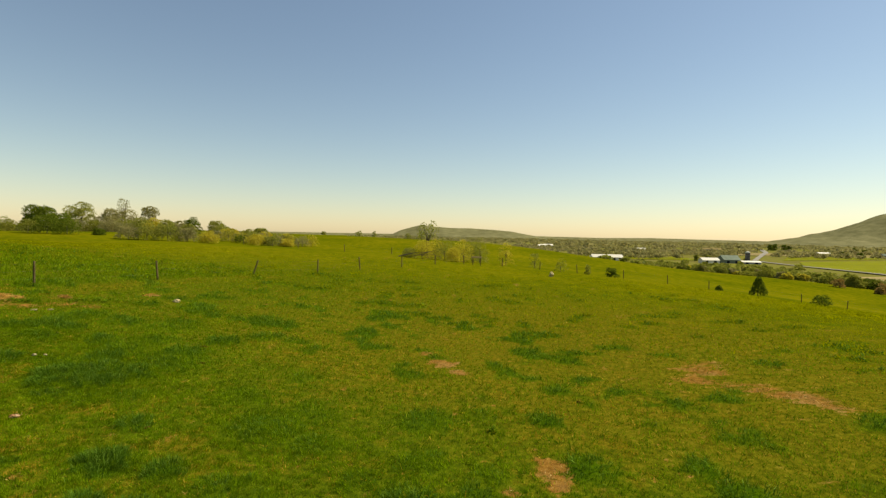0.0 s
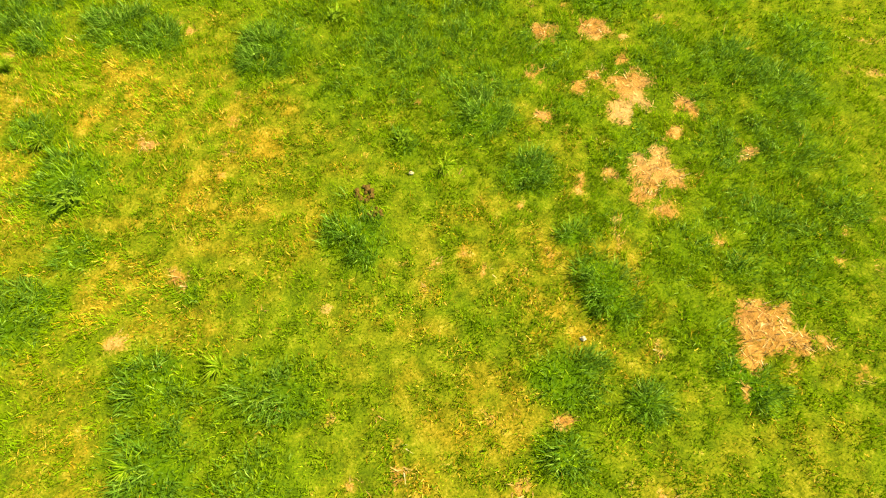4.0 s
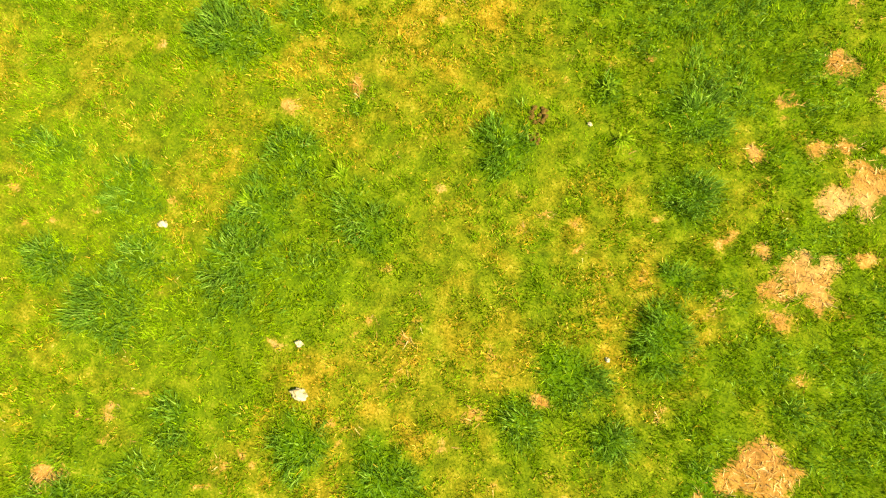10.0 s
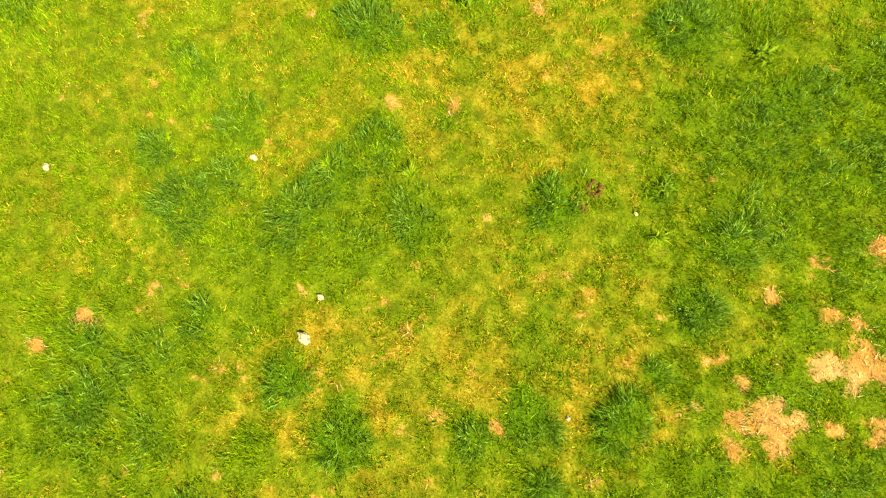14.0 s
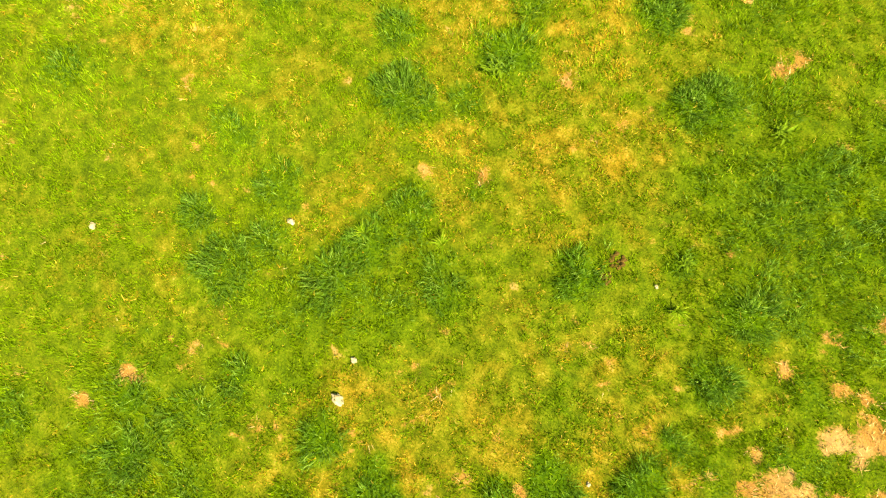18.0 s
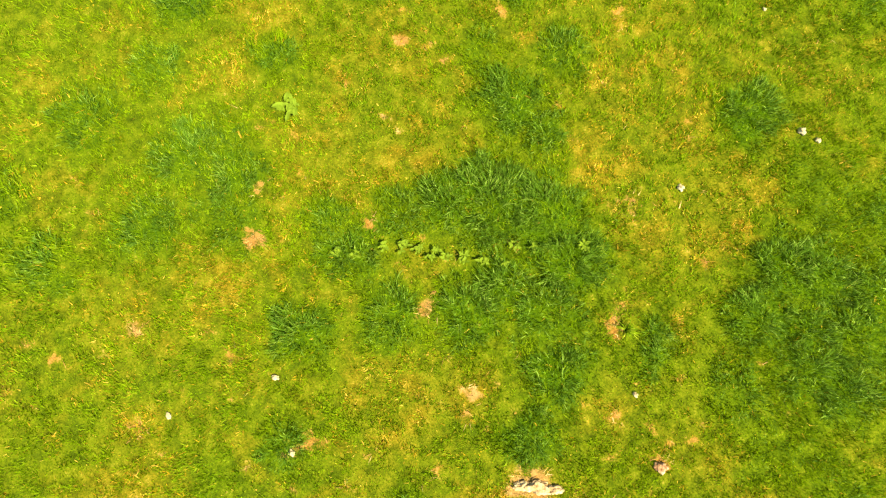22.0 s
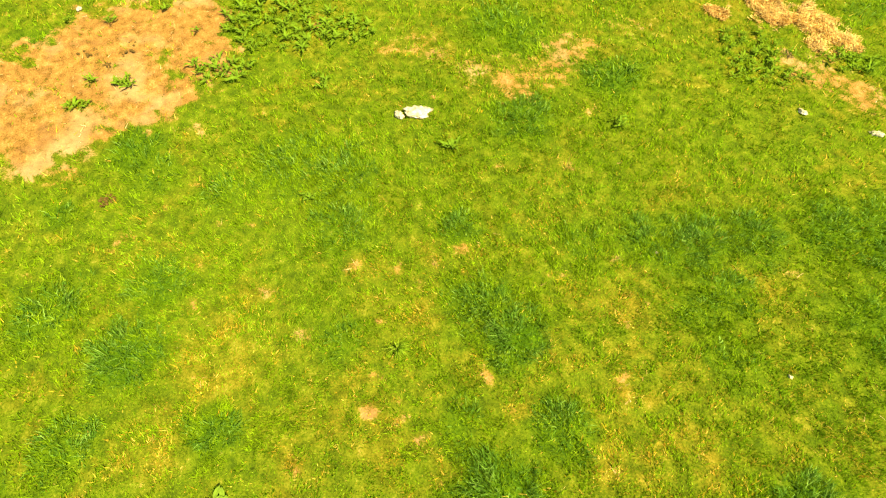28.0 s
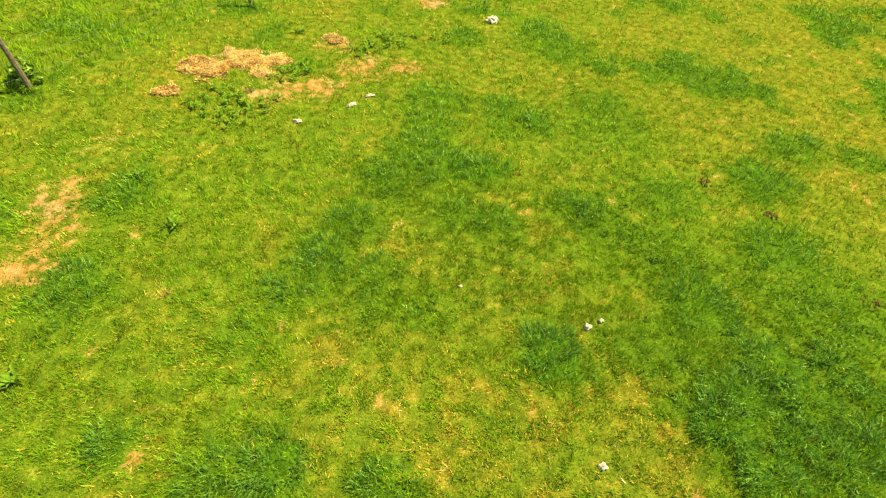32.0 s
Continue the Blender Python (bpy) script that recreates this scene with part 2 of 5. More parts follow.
M_LEAF_RED = leafy("russet_bud", [(0.0, (0.24, 0.16, 0.045)), (0.6, (0.36, 0.24, 0.07)), (1.0, (0.48, 0.34, 0.07))], 0.4, 0.6, 0.3, (0.24, 0.12, 0.04))
# far wood and hill: distance haze put into the colour, paler and greyer
M_WOOD_FAR = leafy("far_wood", [(0.0, (0.221, 0.212, 0.0638)), (0.5, (0.306, 0.281, 0.0935)), (1.0, (0.391, 0.34, 0.128))], 0.5, 0.7, 0.02, (0.34, 0.289, 0.136))
M_HILL = plain("wooded_hill", [(0.35, (0.111, 0.106, 0.0425)), (0.5, (0.157, 0.149, 0.0638)), (0.65, (0.212, 0.196, 0.0892))], 0.02, 0.95, 0.6, 8.0, 6, 0.0, 0.0)
M_FIELD = plain("crop_field", [(0.3, (0.128, 0.136, 0.00255)), (0.6, (0.17, 0.174, 0.00425))], 0.08, 0.9, 0.3, 0.1)
M_TAN = plain("ploughed_field", [(0.3, (0.187, 0.145, 0.051)), (0.6, (0.272, 0.212, 0.085))], 0.08, 0.9, 0.3, 0.1)
M_ROAD = plain("road_surface", [(0.3, (0.2, 0.18, 0.14)), (0.6, (0.28, 0.26, 0.21))], 0.5, 0.85, 0.2, 0.01)
M_WHITE = plain("white_sheet_roof", [(0.3, (0.616, 0.581, 0.458)), (0.6, (0.739, 0.695, 0.563))], 0.4, 0.5, 0.1, 0.01)
M_BLUE = plain("blue_grey_roof", [(0.3, (0.13, 0.16, 0.115)), (0.6, (0.19, 0.22, 0.16))], 0.4, 0.9, 0.1, 0.01)
M_SIDING = plain("grey_boarding", [(0.3, (0.2, 0.2, 0.2)), (0.6, (0.34, 0.33, 0.32))], 0.6, 0.8, 0.2, 0.01)
M_DARK = plain("dark_opening", [(0.3, (0.015, 0.015, 0.018)), (0.6, (0.03, 0.03, 0.035))], 0.6, 0.6, 0.1, 0.01)
M_SILO = plain("silo_staves", [(0.3, (0.07, 0.06, 0.055)), (0.6, (0.13, 0.115, 0.1))], 0.5, 0.85, 0.3, 0.02)

# ---- the lie of the land ----
SWELL = [0.06, -4.92, 0.1, 0.73, 0.7, 0.48, 0.11, -1.09, -2.76, -0.52, 0.64, 0.47, -1.63, -0.99, -0.53, -0.27, -2.47, 0.83, 0.84, -1.82, 3.09, 2.23, -4.01, 3.11, 0.01, 0.08, -0.28, -0.07, 3.41, -0.52, 2.36, -1.74, -0.72, 0.98, 1.49, -3.62, -1.5, -1.96, 2.14, -1.92, 4.56, -1.52, 2.13, -0.15, 4.12, 2.6, -0.64, 0.48, 1.43, -0.52, 2.39, 0.83, -3.63, -3.25, -0.03, -1.66, 0.09, -1.34, -0.64, 1.78, 3.74, 2.09, -1.51, -2.19, 2.92, -2.31, -2.23, 0.21, 0.55, 0.25, -0.93, -2.25, -0.96, -0.84, -0.48]
NEAR = [-0.0163439, 0.0530155, 0.00249966, -0.00012168, -0.00144619, 6.31e-06, 3.64e-06, -8.1e-07, 9.14e-06]
# grass left long: x, y, radius, how tall (0 to 1); from the first stop to the last
TUFTS_A = [
    (5.1, 5.2, 0.39, 0.7), (3.4, 1.0, 0.35, 0.7), (4.7, 5.0, 0.52, 0.5), (4.5, 4.7, 0.38, 0.7), (4.2, 4.2, 0.41, 0.6),
    (4.8, 6.1, 0.47, 0.6), (2.2, -0.1, 0.34, 1.0), (6.4, 10.5, 0.59, 0.9), (5.5, 8.3, 0.50, 0.8), (3.3, 2.9, 0.31, 1.0),
    (4.1, 4.9, 0.35, 0.8), (4.9, 7.2, 0.63, 0.8), (0.6, -3.1, 0.38, 0.8), (3.5, 4.3, 0.18, 0.8), (3.0, 3.5, 0.43, 0.5),
    (6.1, 11.7, 0.43, 0.9), (3.8, 6.2, 0.30, 0.5), (4.3, 7.7, 0.63, 0.8), (0.4, -1.6, 0.41, 0.7), (2.9, 4.6, 0.37, 0.6),
    (2.7, 4.3, 0.35, 0.5), (2.1, 2.7, 0.24, 0.9), (3.6, 7.0, 0.28, 0.5), (4.5, 9.3, 0.40, 0.7),
]
TUFTS_B = [
    (2.0, 3.8, 0.24, 0.9), (3.6, 7.9, 0.50, 0.7), (1.2, 2.2, 0.28, 0.8), (1.9, 4.1, 0.34, 1.0), (-0.0, -0.6, 0.38, 0.5),
    (0.4, 0.6, 0.41, 0.9), (1.3, 3.0, 0.32, 1.0), (3.3, 8.3, 0.31, 0.6), (-1.0, -2.5, 0.30, 0.6), (2.0, 5.0, 0.34, 0.5),
    (-0.9, -1.7, 0.43, 0.6), (1.6, 4.7, 0.17, 0.9), (-0.6, 0.3, 0.30, 1.0), (-1.6, -2.3, 0.36, 0.9), (1.8, 6.8, 0.35, 0.5),
    (2.7, 9.3, 0.55, 0.8), (0.4, 3.6, 0.29, 0.3), (1.1, 5.7, 0.32, 0.9), (-1.7, -1.2, 0.40, 0.6), (3.4, 11.7, 0.65, 0.9),
    (-2.9, -3.7, 0.40, 0.6), (-2.3, -2.0, 0.26, 1.0), (-1.9, -0.4, 0.28, 0.8), (2.1, 9.8, 0.42, 0.7),
]
TUFTS_C = [
    (0.8, 7.2, 0.42, 0.6), (0.5, 6.6, 0.46, 0.9), (0.2, 7.0, 0.37, 0.7), (-2.5, 0.6, 0.64, 0.5), (-2.0, 1.7, 0.63, 0.6),
    (3.0, 14.5, 0.49, 0.9), (0.9, 9.4, 0.45, 0.6), (-1.7, 2.8, 0.32, 0.8), (0.3, 8.2, 0.54, 0.7), (-0.2, 6.8, 0.27, 0.4),
    (-1.1, 4.7, 0.40, 1.0), (-0.6, 6.1, 0.23, 0.8), (-2.0, 2.8, 0.37, 0.7), (-2.7, 1.4, 0.50, 0.8), (0.7, 10.2, 0.54, 0.7),
    (1.1, 11.3, 0.42, 0.6), (-3.5, -0.0, 0.45, 0.8), (-0.5, 7.8, 0.56, 0.7), (-2.9, 2.1, 0.44, 0.8), (-3.6, 0.7, 0.37, 0.7),
    (-0.5, 9.0, 0.52, 0.6), (-3.1, 2.8, 0.44, 0.8), (-1.3, 7.3, 0.61, 0.5), (-0.8, 8.6, 0.52, 0.8),
]
TUFTS_D = [
    (-4.5, -0.1, 0.32, 0.9), (-2.9, 3.9, 0.16, 0.6), (-4.0, 1.3, 0.23, 0.6), (-0.6, 10.1, 0.64, 0.7), (1.2, 14.8, 0.67, 0.5),
    (-4.3, 1.2, 0.39, 0.7), (-0.4, 11.7, 0.58, 0.6), (-2.1, 8.7, 0.63, 0.5), (-2.7, 7.5, 0.34, 1.0), (-2.6, 7.9, 0.45, 0.9),
    (-5.5, 0.9, 0.36, 0.7), (-1.7, 10.7, 0.48, 0.5), (-4.3, 4.4, 0.33, 0.6), (-0.4, 14.2, 0.89, 0.7), (-4.8, 3.5, 0.53, 0.9),
    (-4.7, 5.4, 0.52, 0.9), (-7.7, -1.2, 0.38, 0.7), (-5.8, 3.9, 0.32, 0.8), (-4.2, 7.9, 0.38, 0.9), (-6.0, 3.9, 0.31, 0.8),
    (-3.8, 9.6, 0.86, 0.5), (-5.4, 6.1, 0.34, 0.7), (-3.0, 12.4, 0.74, 0.5), (-4.8, 8.1, 0.48, 1.0),
]
TUFTS_E = [
    (-7.2, 2.5, 0.34, 0.7), (-4.3, 10.2, 0.58, 0.6), (-4.9, 9.2, 0.46, 0.6), (-7.3, 3.1, 0.32, 1.0), (-7.9, 1.8, 0.28, 0.6),
    (-5.9, 7.8, 0.29, 0.9), (-5.6, 9.1, 0.51, 0.9), (-3.7, 14.4, 0.78, 0.5), (-4.3, 13.2, 1.07, 0.6), (-7.0, 6.3, 0.40, 0.9),
    (-6.4, 8.3, 0.52, 0.9), (-9.1, 2.0, 0.33, 0.8), (-5.7, 10.7, 0.46, 0.9), (-6.5, 9.3, 0.36, 0.9), (-7.1, 7.7, 0.59, 0.9),
    (-8.3, 5.0, 0.41, 0.6), (-7.5, 7.2, 0.53, 1.0), (-9.7, 2.2, 0.34, 0.8), (-8.0, 7.7, 0.35, 1.0), (-8.6, 6.2, 0.41, 1.0),
    (-10.2, 2.3, 0.34, 0.9), (-8.1, 8.2, 0.35, 1.0), (-7.1, 10.8, 0.64, 1.0), (-4.7, 17.5, 0.64, 0.5),
]
TUFTS_F = [
    (-5.8, 15.4, 0.86, 0.4), (-8.4, 9.3, 0.42, 0.5), (-11.1, 3.0, 0.56, 0.7), (-11.7, 1.7, 0.48, 0.5), (-10.0, 6.1, 0.51, 0.4),
    (-8.6, 9.7, 0.27, 1.0), (-11.1, 4.0, 0.52, 0.8), (-7.6, 12.8, 0.41, 0.8), (-10.0, 7.1, 0.26, 0.5), (-8.9, 10.6, 0.24, 0.6),
    (-7.9, 13.1, 0.43, 0.6), (-10.0, 9.3, 0.27, 0.5), (-10.5, 10.3, 0.36, 0.8), (-11.1, 9.0, 0.28, 0.5), (-12.9, 4.6, 0.36, 0.6),
    (-8.9, 14.7, 0.57, 0.5), (-11.6, 9.1, 0.36, 0.7), (-13.5, 4.6, 0.33, 0.7), (-9.9, 14.4, 0.66, 0.4), (-13.4, 6.9, 0.50, 0.3),
    (-9.6, 16.5, 0.45, 0.8), (-11.8, 11.2, 0.42, 0.9), (-10.1, 15.6, 0.48, 0.9), (-13.4, 8.0, 0.33, 0.8),
]
TUFTS_G = [
    (-10.9, 14.3, 0.49, 0.6), (-9.9, 17.0, 0.58, 0.8), (-9.5, 18.1, 1.33, 0.6), (-10.6, 15.4, 0.62, 0.9), (-7.9, 23.2, 0.83, 0.7),
    (-12.3, 12.0, 0.51, 1.0), (-10.7, 16.3, 0.54, 0.9), (-11.9, 13.4, 0.27, 0.9), (-11.1, 15.7, 0.52, 0.9), (-12.2, 13.6, 0.22, 0.8),
    (-11.6, 15.1, 0.59, 0.9), (-9.8, 19.6, 0.82, 0.8), (-11.0, 17.0, 0.61, 0.9), (-9.2, 21.8, 0.80, 0.8), (-13.2, 12.3, 0.58, 0.9),
    (-11.6, 16.4, 0.51, 1.0), (-14.7, 8.9, 0.47, 0.9), (-13.8, 11.2, 0.49, 1.0), (-12.0, 15.8, 0.60, 0.9), (-14.3, 10.2, 0.50, 0.8),
    (-13.9, 12.0, 0.54, 0.9), (-13.7, 13.0, 0.63, 1.0), (-11.8, 18.1, 0.75, 0.8), (-12.5, 17.2, 1.04, 0.5),
]
TUFTS_H = [
    (-8.7, 27.0, 0.43, 0.7), (-15.5, 10.1, 0.48, 0.8), (-11.9, 19.3, 0.81, 0.6), (-14.5, 13.1, 0.72, 1.0), (-17.5, 5.9, 0.47, 0.7),
    (-17.9, 5.4, 0.49, 0.5), (-15.6, 11.1, 0.45, 0.7), (-16.1, 10.0, 0.35, 0.8), (-15.1, 12.4, 0.72, 1.0), (-11.8, 20.8, 0.48, 0.6),
    (-15.4, 11.8, 0.52, 0.9), (-17.3, 7.5, 0.51, 0.8), (-16.8, 8.7, 0.59, 0.6), (-12.7, 19.1, 0.91, 0.4), (-13.0, 20.0, 0.58, 0.7),
    (-17.4, 9.0, 0.57, 0.8), (-18.8, 5.7, 0.40, 0.6), (-15.7, 13.7, 0.36, 0.8), (-14.5, 16.9, 0.53, 0.9), (-18.0, 8.5, 0.57, 0.8),
    (-17.9, 8.9, 0.66, 0.6), (-13.4, 20.6, 0.50, 0.8), (-12.2, 23.7, 1.30, 0.5), (-16.4, 13.5, 0.55, 0.9),
]
TUFTS_I = [
    (-19.3, 7.4, 0.58, 0.7), (-11.9, 26.8, 0.43, 0.8), (-16.8, 14.7, 0.39, 0.7), (-17.5, 13.5, 0.30, 0.6), (-19.5, 8.7, 0.45, 0.7),
    (-18.9, 10.5, 0.37, 0.8), (-15.3, 19.8, 0.55, 0.7), (-14.1, 23.5, 0.48, 0.8), (-16.5, 17.4, 0.48, 0.5), (-12.8, 27.8, 1.11, 0.6),
    (-16.0, 20.0, 0.54, 0.6), (-15.4, 21.4, 0.57, 0.9), (-14.8, 23.2, 0.56, 0.6), (-18.2, 14.8, 0.47, 0.8), (-17.2, 17.7, 0.48, 0.5),
    (-20.5, 9.6, 0.50, 0.9), (-19.3, 12.5, 0.35, 0.5), (-14.9, 24.0, 0.63, 0.7), (-17.3, 18.2, 0.52, 0.6), (-18.9, 14.7, 0.54, 0.7),
    (-16.4, 21.5, 0.81, 0.8), (-21.7, 8.8, 0.54, 0.7), (-18.2, 18.1, 0.59, 0.6), (-21.4, 10.2, 0.45, 0.7),
]
TUFTS_J = [
    (-16.7, 22.1, 0.82, 0.8), (-18.2, 18.6, 0.56, 0.7), (-17.3, 20.9, 0.65, 0.7), (-17.9, 19.5, 0.55, 0.7), (-18.7, 17.7, 0.42, 0.7),
    (-16.6, 23.1, 0.63, 0.7), (-19.1, 16.7, 0.39, 0.5), (-20.3, 15.0, 0.35, 0.7), (-16.6, 24.2, 0.82, 0.7), (-21.1, 13.2, 0.61, 0.6),
    (-23.4, 9.1, 0.29, 0.6), (-22.7, 11.7, 0.41, 0.6), (-22.2, 13.7, 0.64, 0.6), (-23.6, 10.7, 0.55, 0.5), (-22.8, 13.0, 0.76, 0.6),
    (-24.2, 10.5, 0.47, 0.7), (-21.9, 17.3, 0.60, 0.8), (-22.1, 19.6, 0.62, 0.8), (-24.5, 18.4, 0.84, 0.7), (-24.1, 20.9, 0.60, 0.5),
    (-29.7, 11.5, 0.60, 0.6),
]
# withered turf: x, y, radius, how dry
DRY_A = [
    (1.9, -1.3, 0.5, 0.8), (2.3, 1.6, 0.5, 0.5), (1.3, -0.5, 0.6, 0.7), (1.1, 0.9, 0.5, 0.7), (2.2, 4.4, 0.3, 0.6),
    (1.4, 3.7, 0.4, 0.9), (-0.3, -0.2, 0.5, 0.7), (0.1, 1.7, 0.7, 0.8), (0.5, 2.6, 0.6, 0.5), (1.2, 4.4, 0.3, 0.7),
    (-0.7, 0.9, 0.5, 0.9), (-0.9, 0.2, 0.4, 0.8), (0.6, 4.5, 0.4, 0.5), (-0.4, 3.3, 0.5, 0.4), (-0.8, 3.6, 0.6, 0.3),
    (-3.4, 1.7, 0.5, 0.5), (-2.8, 3.6, 0.4, 0.6), (-2.4, 5.0, 0.8, 0.6), (-3.6, 2.2, 0.3, 0.6), (-2.5, 6.3, 0.6, 0.9),
    (-3.5, 4.0, 0.5, 0.7), (-3.5, 5.4, 0.8, 0.7), (-4.1, 6.1, 0.7, 0.6), (-3.7, 7.2, 0.8, 0.6),
]
DRY_B = [
    (-4.9, 4.7, 0.6, 0.9), (-4.4, 6.7, 0.8, 0.8), (-5.0, 6.0, 0.4, 0.8), (-5.5, 5.4, 0.4, 0.7), (-6.1, 4.6, 0.7, 0.5),
    (-7.8, 0.9, 0.8, 0.8), (-5.8, 6.0, 0.7, 0.8), (-5.7, 6.8, 0.7, 0.6), (-6.5, 5.2, 0.5, 0.6), (-6.9, 4.5, 0.7, 0.6),
    (-8.5, 1.3, 0.7, 0.7), (-8.0, 3.1, 0.6, 0.9), (-7.6, 4.9, 0.4, 0.8), (-5.3, 10.7, 0.4, 0.8), (-6.1, 10.1, 0.3, 0.5),
    (-8.1, 5.6, 0.5, 0.6), (-9.3, 4.0, 0.5, 0.6), (-8.4, 6.7, 0.5, 0.7), (-6.3, 11.9, 0.5, 0.7), (-7.4, 9.1, 0.4, 0.6),
    (-8.9, 7.1, 0.4, 0.7), (-8.7, 7.8, 0.4, 0.7), (-9.8, 5.4, 0.5, 0.6), (-8.4, 10.2, 0.4, 0.7),
]
DRY_C = [
    (-9.0, 9.2, 0.4, 0.8), (-10.4, 6.2, 0.5, 0.8), (-9.3, 11.0, 0.5, 0.7), (-10.5, 9.4, 0.5, 0.8), (-11.8, 6.2, 0.5, 0.7),
    (-11.4, 8.2, 0.7, 0.5), (-9.4, 13.7, 0.4, 0.7), (-10.8, 10.5, 0.5, 0.8), (-11.1, 10.1, 0.4, 0.9), (-10.1, 13.5, 0.4, 0.6),
    (-13.5, 5.4, 0.8, 0.7), (-10.5, 13.2, 0.4, 0.5), (-11.5, 12.4, 0.4, 0.5), (-13.0, 9.8, 0.5, 0.7), (-14.6, 6.1, 0.4, 0.6),
    (-12.8, 10.8, 0.3, 0.8), (-13.6, 9.6, 0.4, 0.8), (-16.0, 6.6, 0.5, 0.6), (-16.0, 8.1, 0.6, 0.9), (-13.4, 14.8, 0.6, 0.5),
    (-16.2, 8.8, 0.3, 0.8), (-13.4, 16.0, 0.7, 0.7), (-12.9, 18.2, 0.5, 0.5), (-14.8, 14.3, 0.5, 0.7),
]
DRY_D = [
    (-16.5, 11.7, 0.6, 0.6), (-17.0, 10.5, 0.8, 0.6), (-15.0, 15.8, 0.9, 0.5), (-15.8, 15.4, 0.9, 0.5), (-18.1, 11.9, 0.7, 0.5),
    (-19.1, 9.7, 0.4, 0.8), (-16.9, 15.8, 0.4, 0.6), (-16.5, 17.1, 0.6, 0.5), (-17.6, 14.6, 0.5, 0.6), (-19.9, 11.0, 0.6, 0.8),
    (-17.0, 18.7, 0.4, 0.6), (-19.2, 13.4, 0.5, 0.5), (-17.8, 16.9, 0.4, 0.4), (-20.7, 11.4, 0.3, 0.5), (-20.4, 13.2, 0.3, 0.6),
    (-19.9, 14.8, 0.3, 0.5), (-20.0, 14.4, 0.3, 0.5), (-19.1, 19.0, 0.5, 0.5),
]
# bare earth: x, y, radius, how bare
BARE_A = [
    (4.61, 1.79, 0.09, 0.7), (5.20, 4.37, 0.09, 0.7), (4.55, 2.99, 0.07, 0.7), (3.82, 1.44, 0.06, 0.6), (5.02, 4.84, 0.11, 0.7),
    (4.84, 4.41, 0.08, 0.7), (4.26, 3.42, 0.11, 0.8), (4.08, 3.44, 0.13, 0.8), (2.32, -0.80, 0.07, 0.6), (3.86, 3.41, 0.14, 0.9),
    (3.61, 3.51, 0.28, 1.0), (3.42, 3.24, 0.14, 1.0), (3.20, 2.86, 0.06, 0.7), (3.52, 3.78, 0.09, 0.9), (0.91, -2.20, 0.09, 0.8),
    (4.20, 6.13, 0.10, 0.8), (4.15, 6.04, 0.10, 0.7), (2.16, 1.70, 0.11, 0.7), (2.81, 3.91, 0.07, 0.6), (0.14, -2.63, 0.07, 0.7),
    (0.92, 0.02, 0.06, 0.6), (3.55, 6.80, 0.09, 0.8), (3.02, 5.62, 0.14, 0.9), (2.79, 5.14, 0.14, 0.8),
]
BARE_B = [
    (3.23, 6.44, 0.11, 0.9), (3.40, 6.94, 0.15, 1.0), (0.14, -1.01, 0.06, 0.7), (2.80, 5.83, 0.27, 1.0), (2.54, 5.39, 0.14, 1.0),
    (-0.50, -2.13, 0.07, 0.8), (1.22, 2.52, 0.07, 0.9), (-1.28, -3.71, 0.11, 0.8), (2.17, 5.02, 0.05, 0.6), (2.12, 4.97, 0.07, 0.7),
    (4.53, 11.17, 0.07, 0.6), (2.15, 5.69, 0.12, 0.8), (2.77, 7.28, 0.29, 1.0), (2.50, 6.82, 0.16, 1.0), (2.14, 6.24, 0.07, 0.7),
    (2.69, 7.83, 0.10, 0.8), (1.71, 5.41, 0.04, 0.6), (1.33, 4.48, 0.06, 0.6), (1.75, 5.55, 0.07, 0.7), (2.81, 8.22, 0.10, 0.8),
    (1.74, 5.66, 0.06, 0.7), (1.82, 6.13, 0.06, 0.7), (2.22, 7.48, 0.11, 0.8), (1.95, 7.25, 0.12, 0.8),
]
BARE_C = [
    (1.85, 7.09, 0.09, 0.8), (2.34, 8.47, 0.21, 1.0), (1.41, 6.66, 0.11, 0.8), (-0.46, 2.07, 0.07, 0.7), (-2.60, -2.64, 0.10, 0.9),
    (1.35, 7.59, 0.09, 0.7), (1.89, 8.96, 0.10, 0.7), (1.25, 7.44, 0.07, 0.8), (2.64, 10.92, 0.25, 1.0), (-0.03, 4.35, 0.07, 0.6),
    (1.56, 8.40, 0.17, 0.9), (-0.11, 4.33, 0.07, 0.7), (-2.69, -1.95, 0.15, 0.9), (2.65, 11.65, 0.35, 1.0), (-2.63, -0.88, 0.08, 0.7),
    (2.52, 12.02, 0.21, 1.0), (1.20, 9.30, 0.09, 0.7), (1.51, 10.06, 0.10, 0.8), (1.53, 10.56, 0.14, 0.8), (-3.46, -1.87, 0.08, 0.7),
    (-0.40, 6.90, 0.05, 0.6), (-3.04, 4.06, 0.07, 0.7), (-3.09, 4.12, 0.09, 0.8), (-2.58, 9.17, 0.13, 0.9),
]
